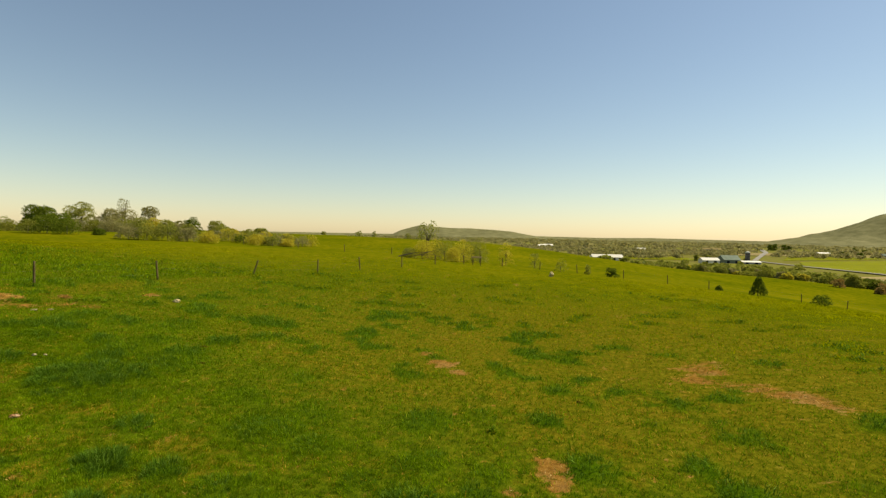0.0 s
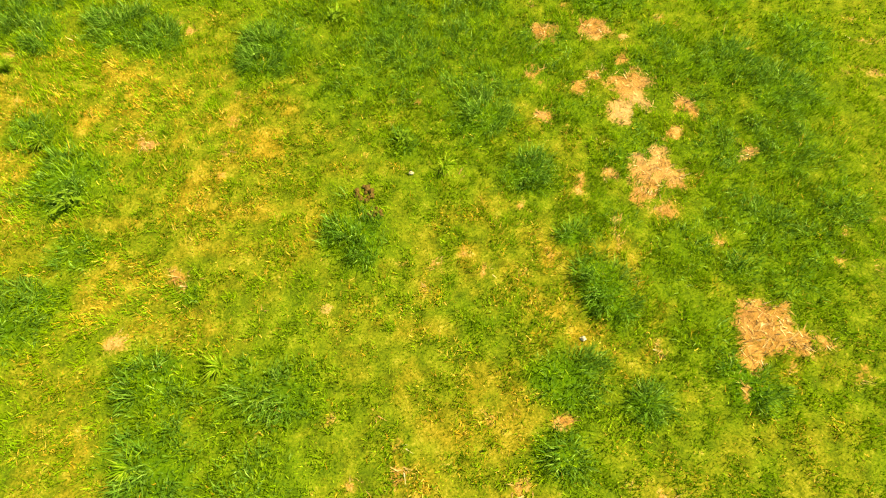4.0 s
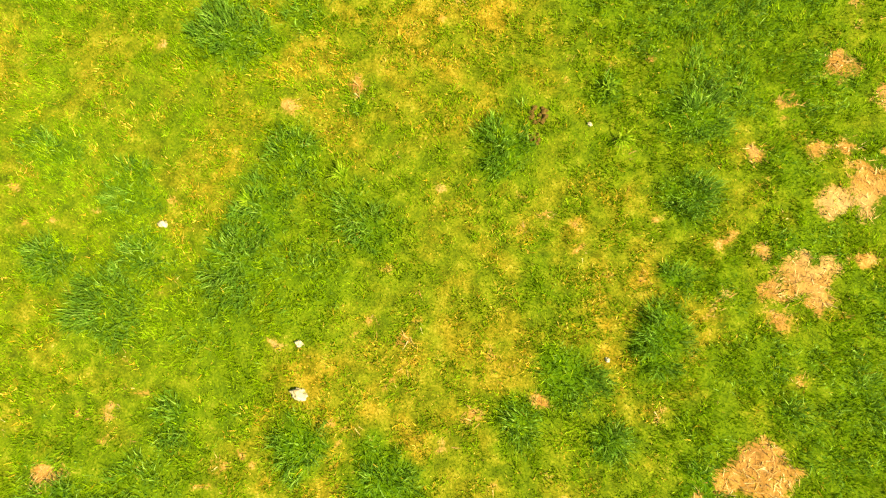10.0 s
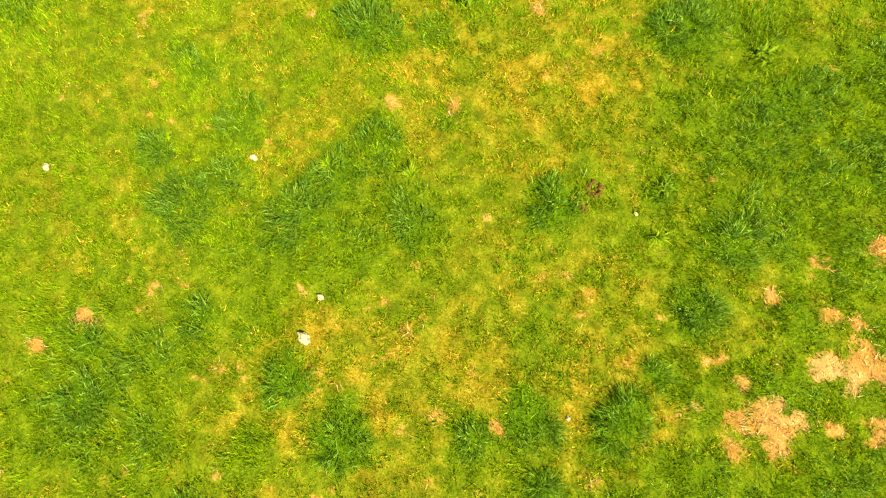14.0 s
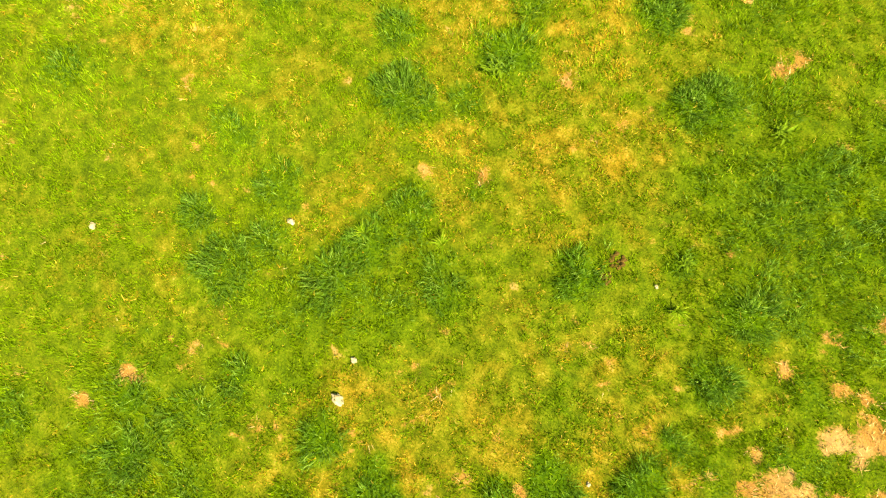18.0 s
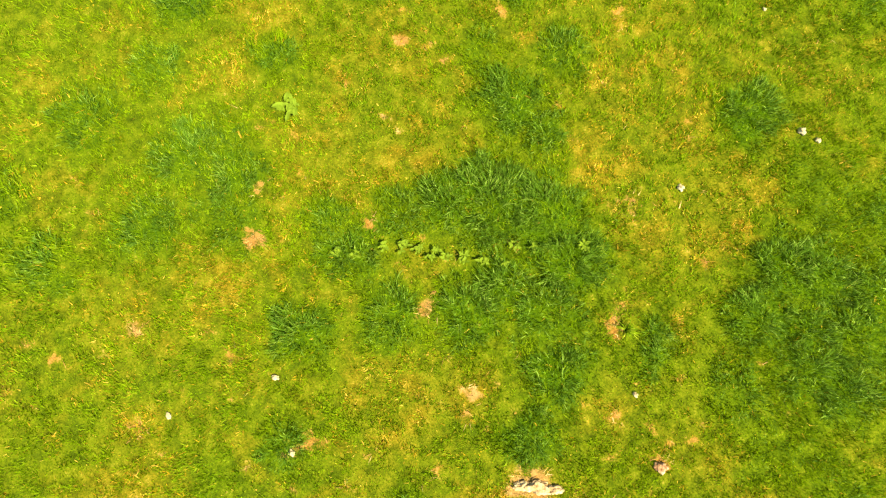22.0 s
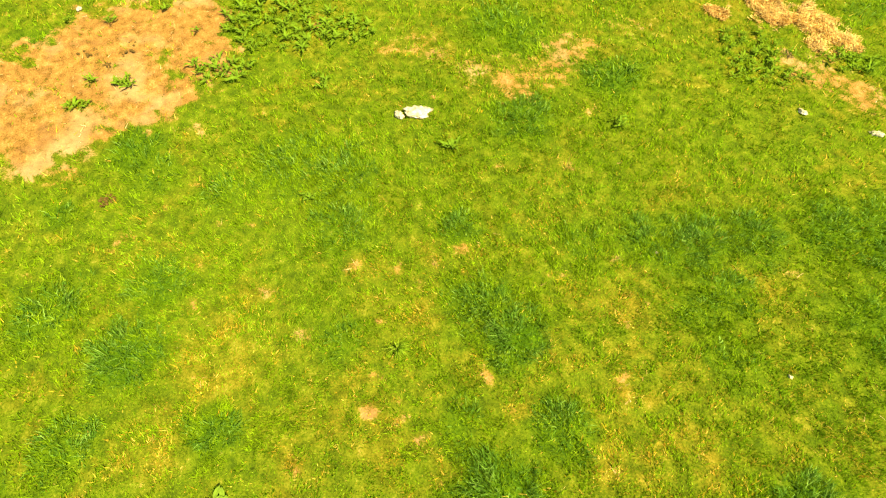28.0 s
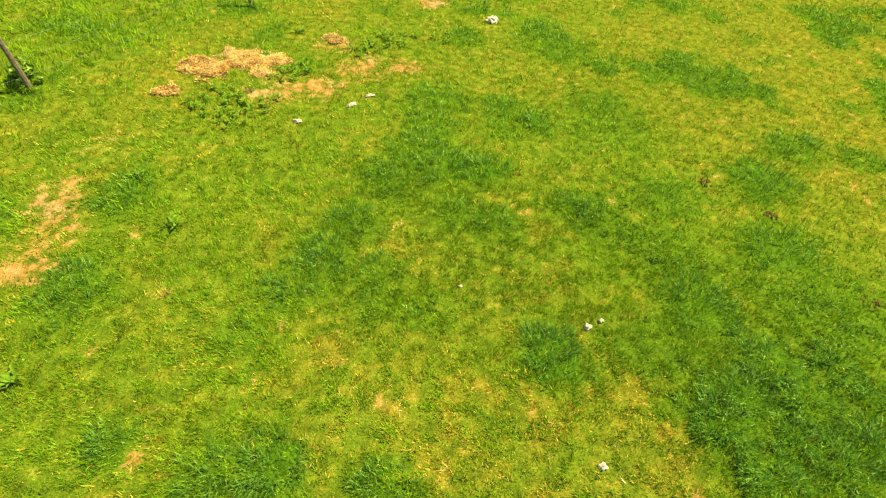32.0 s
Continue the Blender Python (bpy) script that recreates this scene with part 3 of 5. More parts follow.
BARE_D = [
    (-3.92, 6.00, 0.10, 0.8), (-2.60, 9.48, 0.13, 0.7), (-3.57, 8.52, 0.05, 0.6), (0.65, 19.19, 0.32, 0.9), (-3.85, 9.30, 0.06, 0.8),
    (0.05, 20.40, 0.52, 0.9), (-5.07, 8.36, 0.11, 0.6), (-4.90, 9.87, 0.08, 0.6), (-6.08, 7.42, 0.06, 0.8), (-6.18, 7.48, 0.06, 0.6),
    (-0.68, 21.92, 0.28, 0.7), (-7.58, 4.89, 0.14, 0.7), (-9.82, 1.35, 0.06, 0.6), (-6.90, 9.01, 0.06, 0.7), (-9.87, 3.49, 0.10, 0.8),
    (-9.94, 3.53, 0.08, 0.9), (-10.07, 5.02, 0.08, 0.7), (-8.29, 10.10, 0.11, 0.7), (-9.02, 9.18, 0.14, 0.9), (-9.13, 9.16, 0.14, 0.8),
    (-9.96, 8.03, 0.13, 0.8), (-12.08, 3.15, 0.10, 0.6), (-12.84, 2.25, 0.09, 0.7), (-11.84, 6.89, 0.08, 0.6),
]
BARE_E = [
    (-11.94, 6.96, 0.06, 0.6), (-12.08, 7.49, 0.11, 0.6), (-10.55, 12.70, 0.09, 0.9), (-13.79, 4.65, 0.07, 0.6), (-10.70, 12.92, 0.07, 0.7),
    (-10.59, 13.31, 0.08, 0.7), (-11.42, 12.43, 0.09, 0.7), (-13.24, 8.03, 0.09, 0.7), (-13.14, 8.38, 0.10, 0.6), (-12.46, 10.53, 0.08, 0.6),
    (-14.56, 6.12, 0.10, 0.6), (-12.72, 10.78, 0.11, 0.7), (-14.29, 7.79, 0.07, 0.6), (-14.30, 8.28, 0.05, 0.6), (-15.92, 4.31, 0.11, 0.7),
    (-12.47, 13.07, 0.10, 0.9), (-12.56, 13.13, 0.11, 0.9), (-16.05, 4.58, 0.11, 0.6), (-14.13, 10.71, 0.12, 0.8), (-15.37, 7.66, 0.07, 0.7),
    (-14.18, 10.81, 0.10, 0.7), (-16.48, 5.18, 0.09, 0.6), (-12.70, 14.87, 0.08, 0.7), (-15.95, 6.76, 0.10, 0.9),
]
BARE_F = [
    (-16.32, 8.90, 0.11, 0.8), (-15.69, 10.56, 0.08, 0.8), (-12.11, 21.11, 0.09, 0.6), (-16.96, 9.24, 0.07, 0.7), (-17.05, 9.34, 0.08, 0.6),
    (-17.39, 8.79, 0.08, 0.7), (-12.78, 20.75, 0.10, 0.7), (-17.93, 11.33, 0.08, 0.6), (-17.54, 12.90, 0.09, 0.7), (-18.19, 12.45, 0.12, 0.7),
    (-16.92, 15.86, 0.11, 0.6), (-17.85, 14.13, 0.10, 0.6), (-18.92, 13.98, 0.05, 0.6), (-18.91, 14.02, 0.05, 0.6), (-17.78, 16.95, 0.07, 0.5),
    (-19.60, 13.93, 0.07, 0.6), (-19.89, 14.31, 0.06, 0.6), (-20.44, 13.10, 0.13, 0.7), (-19.96, 14.31, 0.07, 0.6), (-19.87, 14.83, 0.09, 0.7),
    (-21.14, 16.33, 0.09, 0.6),
]
# the rolling place by the fence, trodden ground and the hay on it
EARTH = [
    (-24.74, 8.83, 0.42, 1.0), (-25.30, 9.35, 0.82, 1.0), (-25.96, 8.46, 0.73, 1.0), (-25.53, 10.90, 0.86, 1.0), (-26.68, 8.92, 0.90, 1.0),
    (-26.97, 9.77, 1.03, 1.0), (-26.19, 12.27, 0.63, 1.0), (-27.18, 10.89, 1.33, 1.0), (-27.31, 12.14, 0.88, 1.0),
]
WORN_A = [
    (-17.52, 25.70, 0.40, 0.8), (-18.52, 25.62, 0.52, 0.8), (-18.80, 25.33, 0.50, 0.8), (-21.65, 18.66, 0.12, 0.5), (-19.47, 24.14, 0.38, 0.9),
    (-17.03, 30.36, 0.32, 1.0), (-20.34, 23.90, 0.45, 0.8), (-22.96, 17.50, 0.27, 0.9), (-22.84, 18.08, 0.37, 0.7), (-19.53, 26.94, 0.29, 0.6),
    (-19.70, 26.89, 0.27, 0.6), (-23.64, 17.16, 0.26, 0.7), (-23.30, 18.11, 0.27, 0.4), (-24.26, 16.53, 0.21, 0.6), (-23.31, 19.00, 0.37, 0.6),
    (-23.27, 19.27, 0.24, 0.7), (-24.56, 16.38, 0.26, 0.6),
]
WORN_B = [
    (-24.83, 15.74, 0.21, 0.6), (-23.22, 21.23, 0.34, 0.4), (-23.52, 20.68, 0.26, 0.4), (-26.14, 14.67, 0.16, 0.6), (-26.28, 14.59, 0.19, 0.6),
    (-28.83, 11.95, 0.21, 0.6), (-28.87, 12.77, 0.11, 0.7), (-29.90, 10.20, 0.17, 0.6),
]
HAY = [
    (-19.71, 26.90, 0.26, 0.8), (-21.05, 24.52, 0.33, 0.8), (-20.87, 25.25, 0.29, 0.9), (-21.59, 24.96, 0.55, 1.0), (-22.35, 24.39, 0.52, 1.0),
    (-22.84, 23.27, 0.23, 0.9),
]
# the scraped strip across the lower pasture
SCRAPE = [(10.06, 20.0, 0.7, 0.9), (11.0, 20.9, 0.55, 0.7), (9.4, 18.8, 0.5, 0.9), (10.3, 18.3, 0.4, 0.7), (10.95, 17.6, 0.5, 0.9), (11.4, 17.1, 0.5, 1), (11.85, 16.85, 0.55, 1), (12.2, 16.4, 0.55, 1), (12.4, 15.9, 0.45, 1)]
# trodden ground round the boulder and the hay
TRODDEN = [
    (-23.14, 17.41, 0.35, 0.8), (-22.78, 17.59, 0.40, 0.9), (-22.81, 18.13, 0.35, 0.8), (-22.97, 18.72, 0.40, 0.9), (-23.20, 19.22, 0.45, 1.0), (-23.43, 19.52, 0.30, 0.8),
    (-24.94, 15.93, 0.30, 0.6), (-24.79, 16.48, 0.35, 0.7), (-24.24, 16.67, 0.30, 0.6), (-23.63, 17.08, 0.35, 0.7), (-21.09, 23.63, 0.30, 0.8), (-20.47, 23.69, 0.35, 0.9),
    (-20.09, 24.03, 0.35, 0.9), (-19.60, 24.17, 0.40, 1.0), (-19.22, 24.31, 0.35, 0.9), (-18.87, 25.33, 0.35, 0.8), (-18.51, 25.65, 0.40, 0.9), (-19.57, 26.67, 0.40, 0.8),
]
# thick growth over wider ground; the last four beds also imitate lens falloff
THICK = [
    (-0.8, 7.1, 0.50, 0.6), (-1.1, 8.0, 0.50, 0.6), (-0.6, 9.0, 0.60, 0.7), (0.5, 9.1, 0.60, 0.7), (0.5, 7.9, 0.50, 0.6), (1.5, 8.1, 0.60, 0.7),
    (2.6, 6.0, 0.45, 0.7), (3.8, 6.2, 0.50, 0.6), (3.8, 5.1, 0.50, 0.7), (4.7, 6.2, 0.60, 0.7), (3.0, 7.6, 0.50, 0.6), (-1.6, -2.7, 0.50, 0.6),
    (-1.7, -1.9, 0.50, 0.6), (-1.7, -0.8, 0.40, 0.5), (-2.6, -2.1, 0.50, 0.6), (-1.6, 0.2, 0.40, 0.4), (-0.7, -2.0, 0.50, 0.5), (-12.3, 24.8, 0.70, 0.6),
    (-11.6, 21.0, 0.70, 0.7), (-11.6, 18.2, 0.60, 0.7), (-13.9, 28.2, 0.60, 0.5),
]
ALL_TUFTS = TUFTS_A + TUFTS_B + TUFTS_C + TUFTS_D + TUFTS_E + TUFTS_F + TUFTS_G + TUFTS_H + TUFTS_I + TUFTS_J
DRY_E = [(-11.1, 10.5, 0.3, 0.9), (-10.9, 9.8, 0.3, 0.9), (-10.7, 11.0, 0.3, 0.9), (-11.2, 10.8, 0.2, 0.8), (-11.1, 9.2, 0.4, 0.8), (-10.5, 7.7, 0.5, 0.7), (-11.4, 7.0, 0.5, 0.7)]
ALL_DRY = DRY_E + DRY_A + DRY_B + DRY_C + DRY_D
OUTCROP_SOIL = [(-11.12, 10.95, 0.2, 1.0), (-11.24, 10.75, 0.16, 0.9)]
ALL_BARE = OUTCROP_SOIL + BARE_A + BARE_B + BARE_C + BARE_D + BARE_E + BARE_F

rng = np.random.default_rng(7)


def smooth(a, b, v):
    t = np.clip((v - a) / (b - a), 0, 1)
    return t * t * (3 - 2 * t)


def vnoise(x, y, seed=0):
    """Value noise from 0 to 1."""
    xi, yi = np.floor(x).astype(np.int64), np.floor(y).astype(np.int64)
    fx, fy = x - xi, y - yi
    fx, fy = fx * fx * (3 - 2 * fx), fy * fy * (3 - 2 * fy)

    def h(a, b):
        n = (a * 374761393 + b * 668265263 + seed * 974634777) & 0x7FFFFFFF
        n = ((n ^ (n >> 13)) * 1274126177) & 0x7FFFFFFF
        return ((n ^ (n >> 16)) & 0xFFFF) / 65535.0

    return (h(xi, yi) * (1 - fx) + h(xi + 1, yi) * fx) * (1 - fy) + (h(xi, yi + 1) * (1 - fx) + h(xi + 1, yi + 1) * fx) * fy


def fbm(x, y, seed=0, octaves=4):
    out, amp, tot = 0, 1.0, 0.0
    for k in range(octaves):
        out, tot = out + amp * vnoise(x * 2**k, y * 2**k, seed + k), tot + amp
        amp *= 0.55
    return out / tot


def height(x, y):
    """The ground's height: the slope under the camera's way, the swells of the hill round it, the valley beyond."""
    x, y = np.asarray(x, float), np.asarray(y, float)
    a, b, c, d, e, p, q, r, s = NEAR
    xc, yc = np.clip(x, -45, 25), np.clip(y, -20, 55)
    near = a * xc + b * yc + c * xc * xc + d * xc * yc + e * yc * yc + p * xc**3 + q * xc * xc * yc + r * xc * yc * yc + s * yc**3
    xf, yf = np.clip(x, -170, 170), np.clip(y, -60, 270)
    swell = SWELL[0] + SWELL[1] * xf / 100 + SWELL[2] * yf / 100
    k = 3
    for cx in range(-160, 161, 40):
        for cy in range(-40, 241, 40):
            swell = swell + SWELL[k] * np.exp(-((xf - cx) ** 2 + (yf - cy) ** 2) / 46.0**2)
            k += 1
    w = smooth(15, 29, np.hypot((x + 9) * 0.9, y - 11))
    hill = near * (1 - w) + swell * w
    valley = -19.5 + 3 * (fbm(x / 400, y / 400, 5, 3) - 0.5)
    away = smooth(150, 430, np.hypot(x * np.where(x < 0, 0.6, 0.9), y * 0.8))
    tiny = 0.05 * (fbm(x * 0.9, y * 0.9, 3, 3) - 0.5) * (1 - smooth(40, 80, np.hypot(x, y)))
    return hill * (1 - away) + valley * away + tiny


def hz(x, y):
    return float(height(x, y))


# the strip of pasture that lies nearest
STRIP = [(0, 1), (1.5, 1.5), (-3, 3.6), (-9, 7.5), (-15.7, 12.6), (-17, 14)]
WAY = np.array([np.array(a) + (np.array(b) - np.array(a)) * k / 4 for a, b in zip(STRIP, STRIP[1:]) for k in range(4)])


def way_distance(x, y):
    d = np.full(x.shape, 1e9)
    for px, py in WAY:
        d = np.minimum(d, np.hypot(x - px, y - py))
    return d


def fence_side(x, y):
    """How far a place lies beyond the fence, in metres along x."""
    return np.interp(y, (-0.4, 5.2, 11.4, 16.8, 22.5, 28.3, 35.2, 43.0, 48.7), (-36.2, -33.8, -31.3, -29.0, -25.5, -22.4, -19.5, -15.8, -11.8)) - x


RES = 0.08
fx, fy = np.arange(-60, 45, RES), np.arange(-12, 95, RES)
FX, FY = np.meshgrid(fx, fy)


def grid_noise(scale, seed, octaves, step=1):
    """fbm over the pasture's grid, worked out on every step-th line."""
    if step == 1:
        return fbm(FX * scale, FY * scale, seed, octaves)
    u, v = np.append(fx[::step], fx[-1] + step), np.append(fy[::step], fy[-1] + step)
    coarse = fbm(*np.meshgrid(u * scale, v * scale), seed, octaves)
    rows = np.array([np.interp(fx, u, r) for r in coarse])
    i = np.clip(np.searchsorted(v, fy, "right") - 1, 0, len(v) - 2)
    t = ((fy - v[i]) / (v[i + 1] - v[i]))[:, None]
    return rows[i] * (1 - t) + rows[i + 1] * t


WARP_X, WARP_Y = grid_noise(2.3, 11, 3, 2) - 0.5, grid_noise(2.3, 17, 3, 2) - 0.5
RAG = grid_noise(5.5, 19, 2) - 0.5


def beds(rows, inner, outer, warp=0.5, rag=0.9):
    """The pasture's grid with each bed (x, y, radius, strength) laid in: full inside inner, nothing past outer, in radii; the edges wander."""
    out = np.zeros(FX.shape)
    for cx, cy, r, h in rows:
        reach = r * (outer + rag * 0.5) + warp * 0.5 + RES
        i0, i1 = np.searchsorted(fx, (cx - reach, cx + reach))
        j0, j1 = np.searchsorted(fy, (cy - reach, cy + reach))
        if i0 < i1 and j0 < j1:
            sl = np.s_[j0:j1, i0:i1]
            k = warp * min(1.0, r * 1.6)
            d = np.hypot(FX[sl] + k * WARP_X[sl] - cx, FY[sl] + k * WARP_Y[sl] - cy) / r + rag * RAG[sl]
            out[sl] = np.maximum(out[sl], h * (1 - smooth(inner, outer, d)))
    return out


def mounds(rows):
    """How far the long grass has built up the ground under it, in metres."""
    out = np.zeros(FX.shape)
    for cx, cy, r, h in rows:
        i0, i1 = np.searchsorted(fx, (cx - 2 * r, cx + 2 * r))
        j0, j1 = np.searchsorted(fy, (cy - 2 * r, cy + 2 * r))
        sl = np.s_[j0:j1, i0:i1]
        d2 = ((FX[sl] - cx) ** 2 + (FY[sl] - cy) ** 2) / r**2
        out[sl] = np.maximum(out[sl], max(0.0, h - 0.35) * 0.24 * min(r, 0.55) * np.exp(-1.4 * d2))
    return out


F_D = way_distance(FX[::4, ::4].ravel(), FY[::4, ::4].ravel()).reshape(FX[::4, ::4].shape)
F_D = np.repeat(np.repeat(F_D, 4, 0), 4, 1)[: len(fy), : len(fx)]
apart = smooth(8, 15, F_D)
wild = smooth(0.56, 0.72, grid_noise(0.75, 21, 4, 2)) * apart
F_LUSH = np.maximum(beds(ALL_TUFTS, 0.5, 1.5), beds(THICK, 0.2, 2.0, 1.0, 1.6))
F_LUSH = np.clip(np.maximum(F_LUSH * (0.85 + 0.45 * grid_noise(1.6, 23, 3, 2)), 0.8 * wild), 0, 1) ** 1.3
F_BARE = np.maximum(beds(ALL_BARE, 0.6, 1.8, 0.4, 1.5), beds(EARTH, 0.55, 1.5, 0.9, 1.3))
F_BARE = np.maximum(F_BARE, np.maximum(0.85 * beds(HAY, 0.5, 1.3), 0.8 * beds(WORN_A + WORN_B, 0.2, 2.6, 0.8, 1.6)))
F_BARE = np.maximum(F_BARE, beds(SCRAPE, 0.3, 2.1, 0.7, 1.5))
F_BARE = np.maximum(F_BARE, 0.7 * beds(TRODDEN, 0.2, 2.3, 0.8, 1.8))
flecks = smooth(0.7, 0.8, grid_noise(4.2, 31, 3)) * 0.55
F_BARE = np.clip(np.maximum(F_BARE, flecks * (1 - F_LUSH)), 0, 1)
mottle = smooth(0.42, 0.66, grid_noise(4.0, 47, 4))
F_DRY = 0.56 * beds(ALL_DRY, 0.1, 2.1, 0.7, 0.9) * (0.5 + 0.5 * mottle) + 0.26 * mottle * (0.35 + 0.65 * smooth(0.35, 0.6, grid_noise(0.5, 43, 3, 4)))
F_DRY = np.clip(F_DRY + 0.35 * F_BARE - 0.75 * F_LUSH, 0, 1) * (1 - 0.35 * smooth(9, 18, F_D))
F_DRY = np.clip(F_DRY + 0.3 * (1 - smooth(4, 24, np.hypot((FX - 9) * 0.7, (FY - 24) * 0.7))) * smooth(8, 13, F_D) * (1 - F_LUSH), 0, 1)
beyond = fence_side(FX, FY)
trodden = smooth(-3.6, -1.8, beyond) * (1 - smooth(-0.6, 0.0, beyond)) * (np.abs(FY - 18) < 26)
F_DRY = np.clip(F_DRY + trodden * (0.02 + 0.26 * grid_noise(1.1, 51, 3, 2)), 0, 1)
F_HAY = beds(HAY, 0.3, 1.75, 0.7, 1.2)
F_MOUND = mounds(ALL_TUFTS)
F_UP_Y, F_UP_X = np.gradient(F_MOUND, RES)


def field(a, x, y):
    return a[np.clip(((y - fy[0]) / RES + 0.5).astype(int), 0, len(fy) - 1), np.clip(((x - fx[0]) / RES + 0.5).astype(int), 0, len(fx) - 1)]


def inside(x, y):
    """1 on the pasture's grid, fading to 0 at its edges."""
    return smooth(-60, -50, x) * (1 - smooth(36, 45, x)) * smooth(-12, -9, y) * (1 - smooth(80, 95, y))


def mesh_of(name, verts, faces, material, smooth_shade=False):
    """A mesh object from arrays of places and of triangles or quads."""
    verts, faces = np.asarray(verts, np.float32), np.asarray(faces, np.int32)
    me = bpy.data.meshes.new(name)
    n, k = faces.shape
    me.vertices.add(len(verts))
    me.vertices.foreach_set("co", verts.ravel())
    me.loops.add(n * k)
    me.loops.foreach_set("vertex_index", faces.ravel())
    me.polygons.add(n)
    me.polygons.foreach_set("loop_start", np.arange(0, n * k, k, dtype=np.int32))
    me.polygons.foreach_set("use_smooth", np.full(n, smooth_shade))
    me.update(calc_edges=True)
    me.materials.append(material)
    return new(name, me)


def part(name, bm, material, parent=None, label="", shade=False):
    me = bpy.data.meshes.new(name)
    bm.to_mesh(me)
    bm.free()
    me.materials.append(material)
    if shade:
        me.polygons.foreach_set("use_smooth", np.ones(len(me.polygons), bool))
    ob = new(name, me)
    if parent is not None:
        ob.parent = parent
    return tagged(ob, label=label)


def linked(name, me, parent, m):
    ob = new(name, me)
    ob.parent = parent
    ob.matrix_basis = m
    return ob


def empty(name, m, label, category, group=""):
    ob = new(name)
    ob.matrix_basis = m
    return tagged(ob, label, category, group)


# ---- the ground, one sheet to the horizon ----
def steps(a, b, fine, out, far):
    core = np.arange(a, b + fine / 2, fine)
    low, high, s = [], [], fine
    p = b
    while p < far:
        s *= out
        p += s
        high.append(p)
    p, s = a, fine
    while p > -far:
        s *= out
        p -= s
        low.append(p)
    return np.array(low[::-1] + core.tolist() + high)


gx, gy = steps(-28.6, 5, 0.12, 1.095, 4600), steps(-3, 26.4, 0.12, 1.095, 4600)
GX, GY = np.meshgrid(gx, gy)
GX, GY = GX.ravel(), GY.ravel()
GZ = height(GX, GY)
g_lush, g_bare, g_dry = (field(a, GX, GY) * inside(GX, GY) for a in (F_LUSH, F_BARE, F_DRY))
GZ = GZ + inside(GX, GY) * (field(F_MOUND, GX, GY) + 0.045 * field(F_HAY, GX, GY) * (0.5 + fbm(GX * 3, GY * 3, 9, 3)) + 0.05 * g_bare * (fbm(GX * 4, GY * 4, 8, 3) - 0.6))
nx, ny = len(gx), len(gy)
idx = np.arange(nx * ny).reshape(ny, nx)
quads = np.stack([idx[:-1, :-1], idx[:-1, 1:], idx[1:, 1:], idx[1:, :-1]], -1).reshape(-1, 4)
ground = mesh_of("ground", np.c_[GX, GY, GZ], quads, M_GROUND, True)
tagged(ground, "sloping green horse pasture with dry and bare patches", "ground", kind="structure")
for key, val in (("lush", g_lush), ("bare", g_bare), ("dry", g_dry), ("afar", smooth(22, 60, way_distance(GX, GY))), ("valley", smooth(190, 300, np.hypot(np.maximum(GX, 0), GY * 0.9)) * (GX > -20))):
    at = ground.data.attributes.new(key, "FLOAT", "POINT")
    at.data.foreach_set("value", val.astype(np.float32))


# ---- the sward: blades of grass ----
F_Z = height(FX[::2, ::2], FY[::2, ::2])
F_Z = np.repeat(np.repeat(F_Z, 2, 0), 2, 1)[: len(fy), : len(fx)] + F_MOUND + 0.032 * F_HAY
F_COMB = grid_noise(0.8, 61, 3, 4) * 4 * math.pi


def sow(n, x0, x1, y0, y1, thick):
    """Up to n places in the rectangle, thinned out to the density thick(x, y) from 0 to 1."""
    x, y = rng.uniform(x0, x1, n), rng.uniform(y0, y1, n)
    ok = rng.random(n) < thick(x, y)
    return x[ok], y[ok]


def blades(name, x, y, long, wide, lean, material, label, bent=False, lift=0.0, part_out=0.0):
    """Grass blades: one tapered triangle each, or two joints where they bend over. part_out: the share that falls away from the middle of its tuft."""
    n = len(x)
    z = field(F_Z, x, y)
    turn = rng.uniform(0, 2 * math.pi, n)
    fall = np.where(rng.random(n) < 0.5, field(F_COMB, x, y) + rng.normal(0, 0.7, n), rng.uniform(0, 2 * math.pi, n))
    if part_out:
        ux, uy = field(F_UP_X, x, y), field(F_UP_Y, x, y)
        out = (rng.random(n) < part_out) & (np.hypot(ux, uy) > 0.02)
        fall = np.where(out, np.arctan2(-uy, -ux) + rng.normal(0, 0.55, n), fall)
    tilt = np.clip(rng.normal(lean, 0.3, n), 0.05, 1.35)
    wx, wy = np.cos(turn) * wide / 2, np.sin(turn) * wide / 2
    ox, oy, oz = np.cos(fall) * np.sin(tilt) * long, np.sin(fall) * np.sin(tilt) * long, np.cos(tilt) * long
    z0 = z - 0.01 + lift
    if not bent:
        v = np.stack([np.c_[x - wx, y - wy, z0], np.c_[x + wx, y + wy, z0], np.c_[x + ox, y + oy, z0 + oz]], 1)
        f = np.arange(3 * n).reshape(n, 3)
    else:
        mx, my, mz = x + ox * 0.4, y + oy * 0.4, z0 + oz * 0.75
        v = np.stack([np.c_[x - wx, y - wy, z0], np.c_[mx + wx * 0.8, my + wy * 0.8, mz], np.c_[mx - wx * 0.8, my - wy * 0.8, mz], np.c_[x + ox, y + oy, z0 + oz]], 1)
        b = (np.arange(n) * 4)[:, None]
        f = np.stack([b + [0, 1, 2], b + [2, 1, 3]], 1).reshape(-1, 3)
    ob = mesh_of(name, v.reshape(-1, 3), f, material)
    return tagged(ob, label, "grass", kind="stuff")


def near_way(x, y):
    d = field(F_D, x, y)
    return np.clip(1.0 - smooth(4.5, 9, d) * 0.8 - smooth(8.5, 20, d) * 0.165 - smooth(20, 34, d) * 0.027, 0.008, 1)


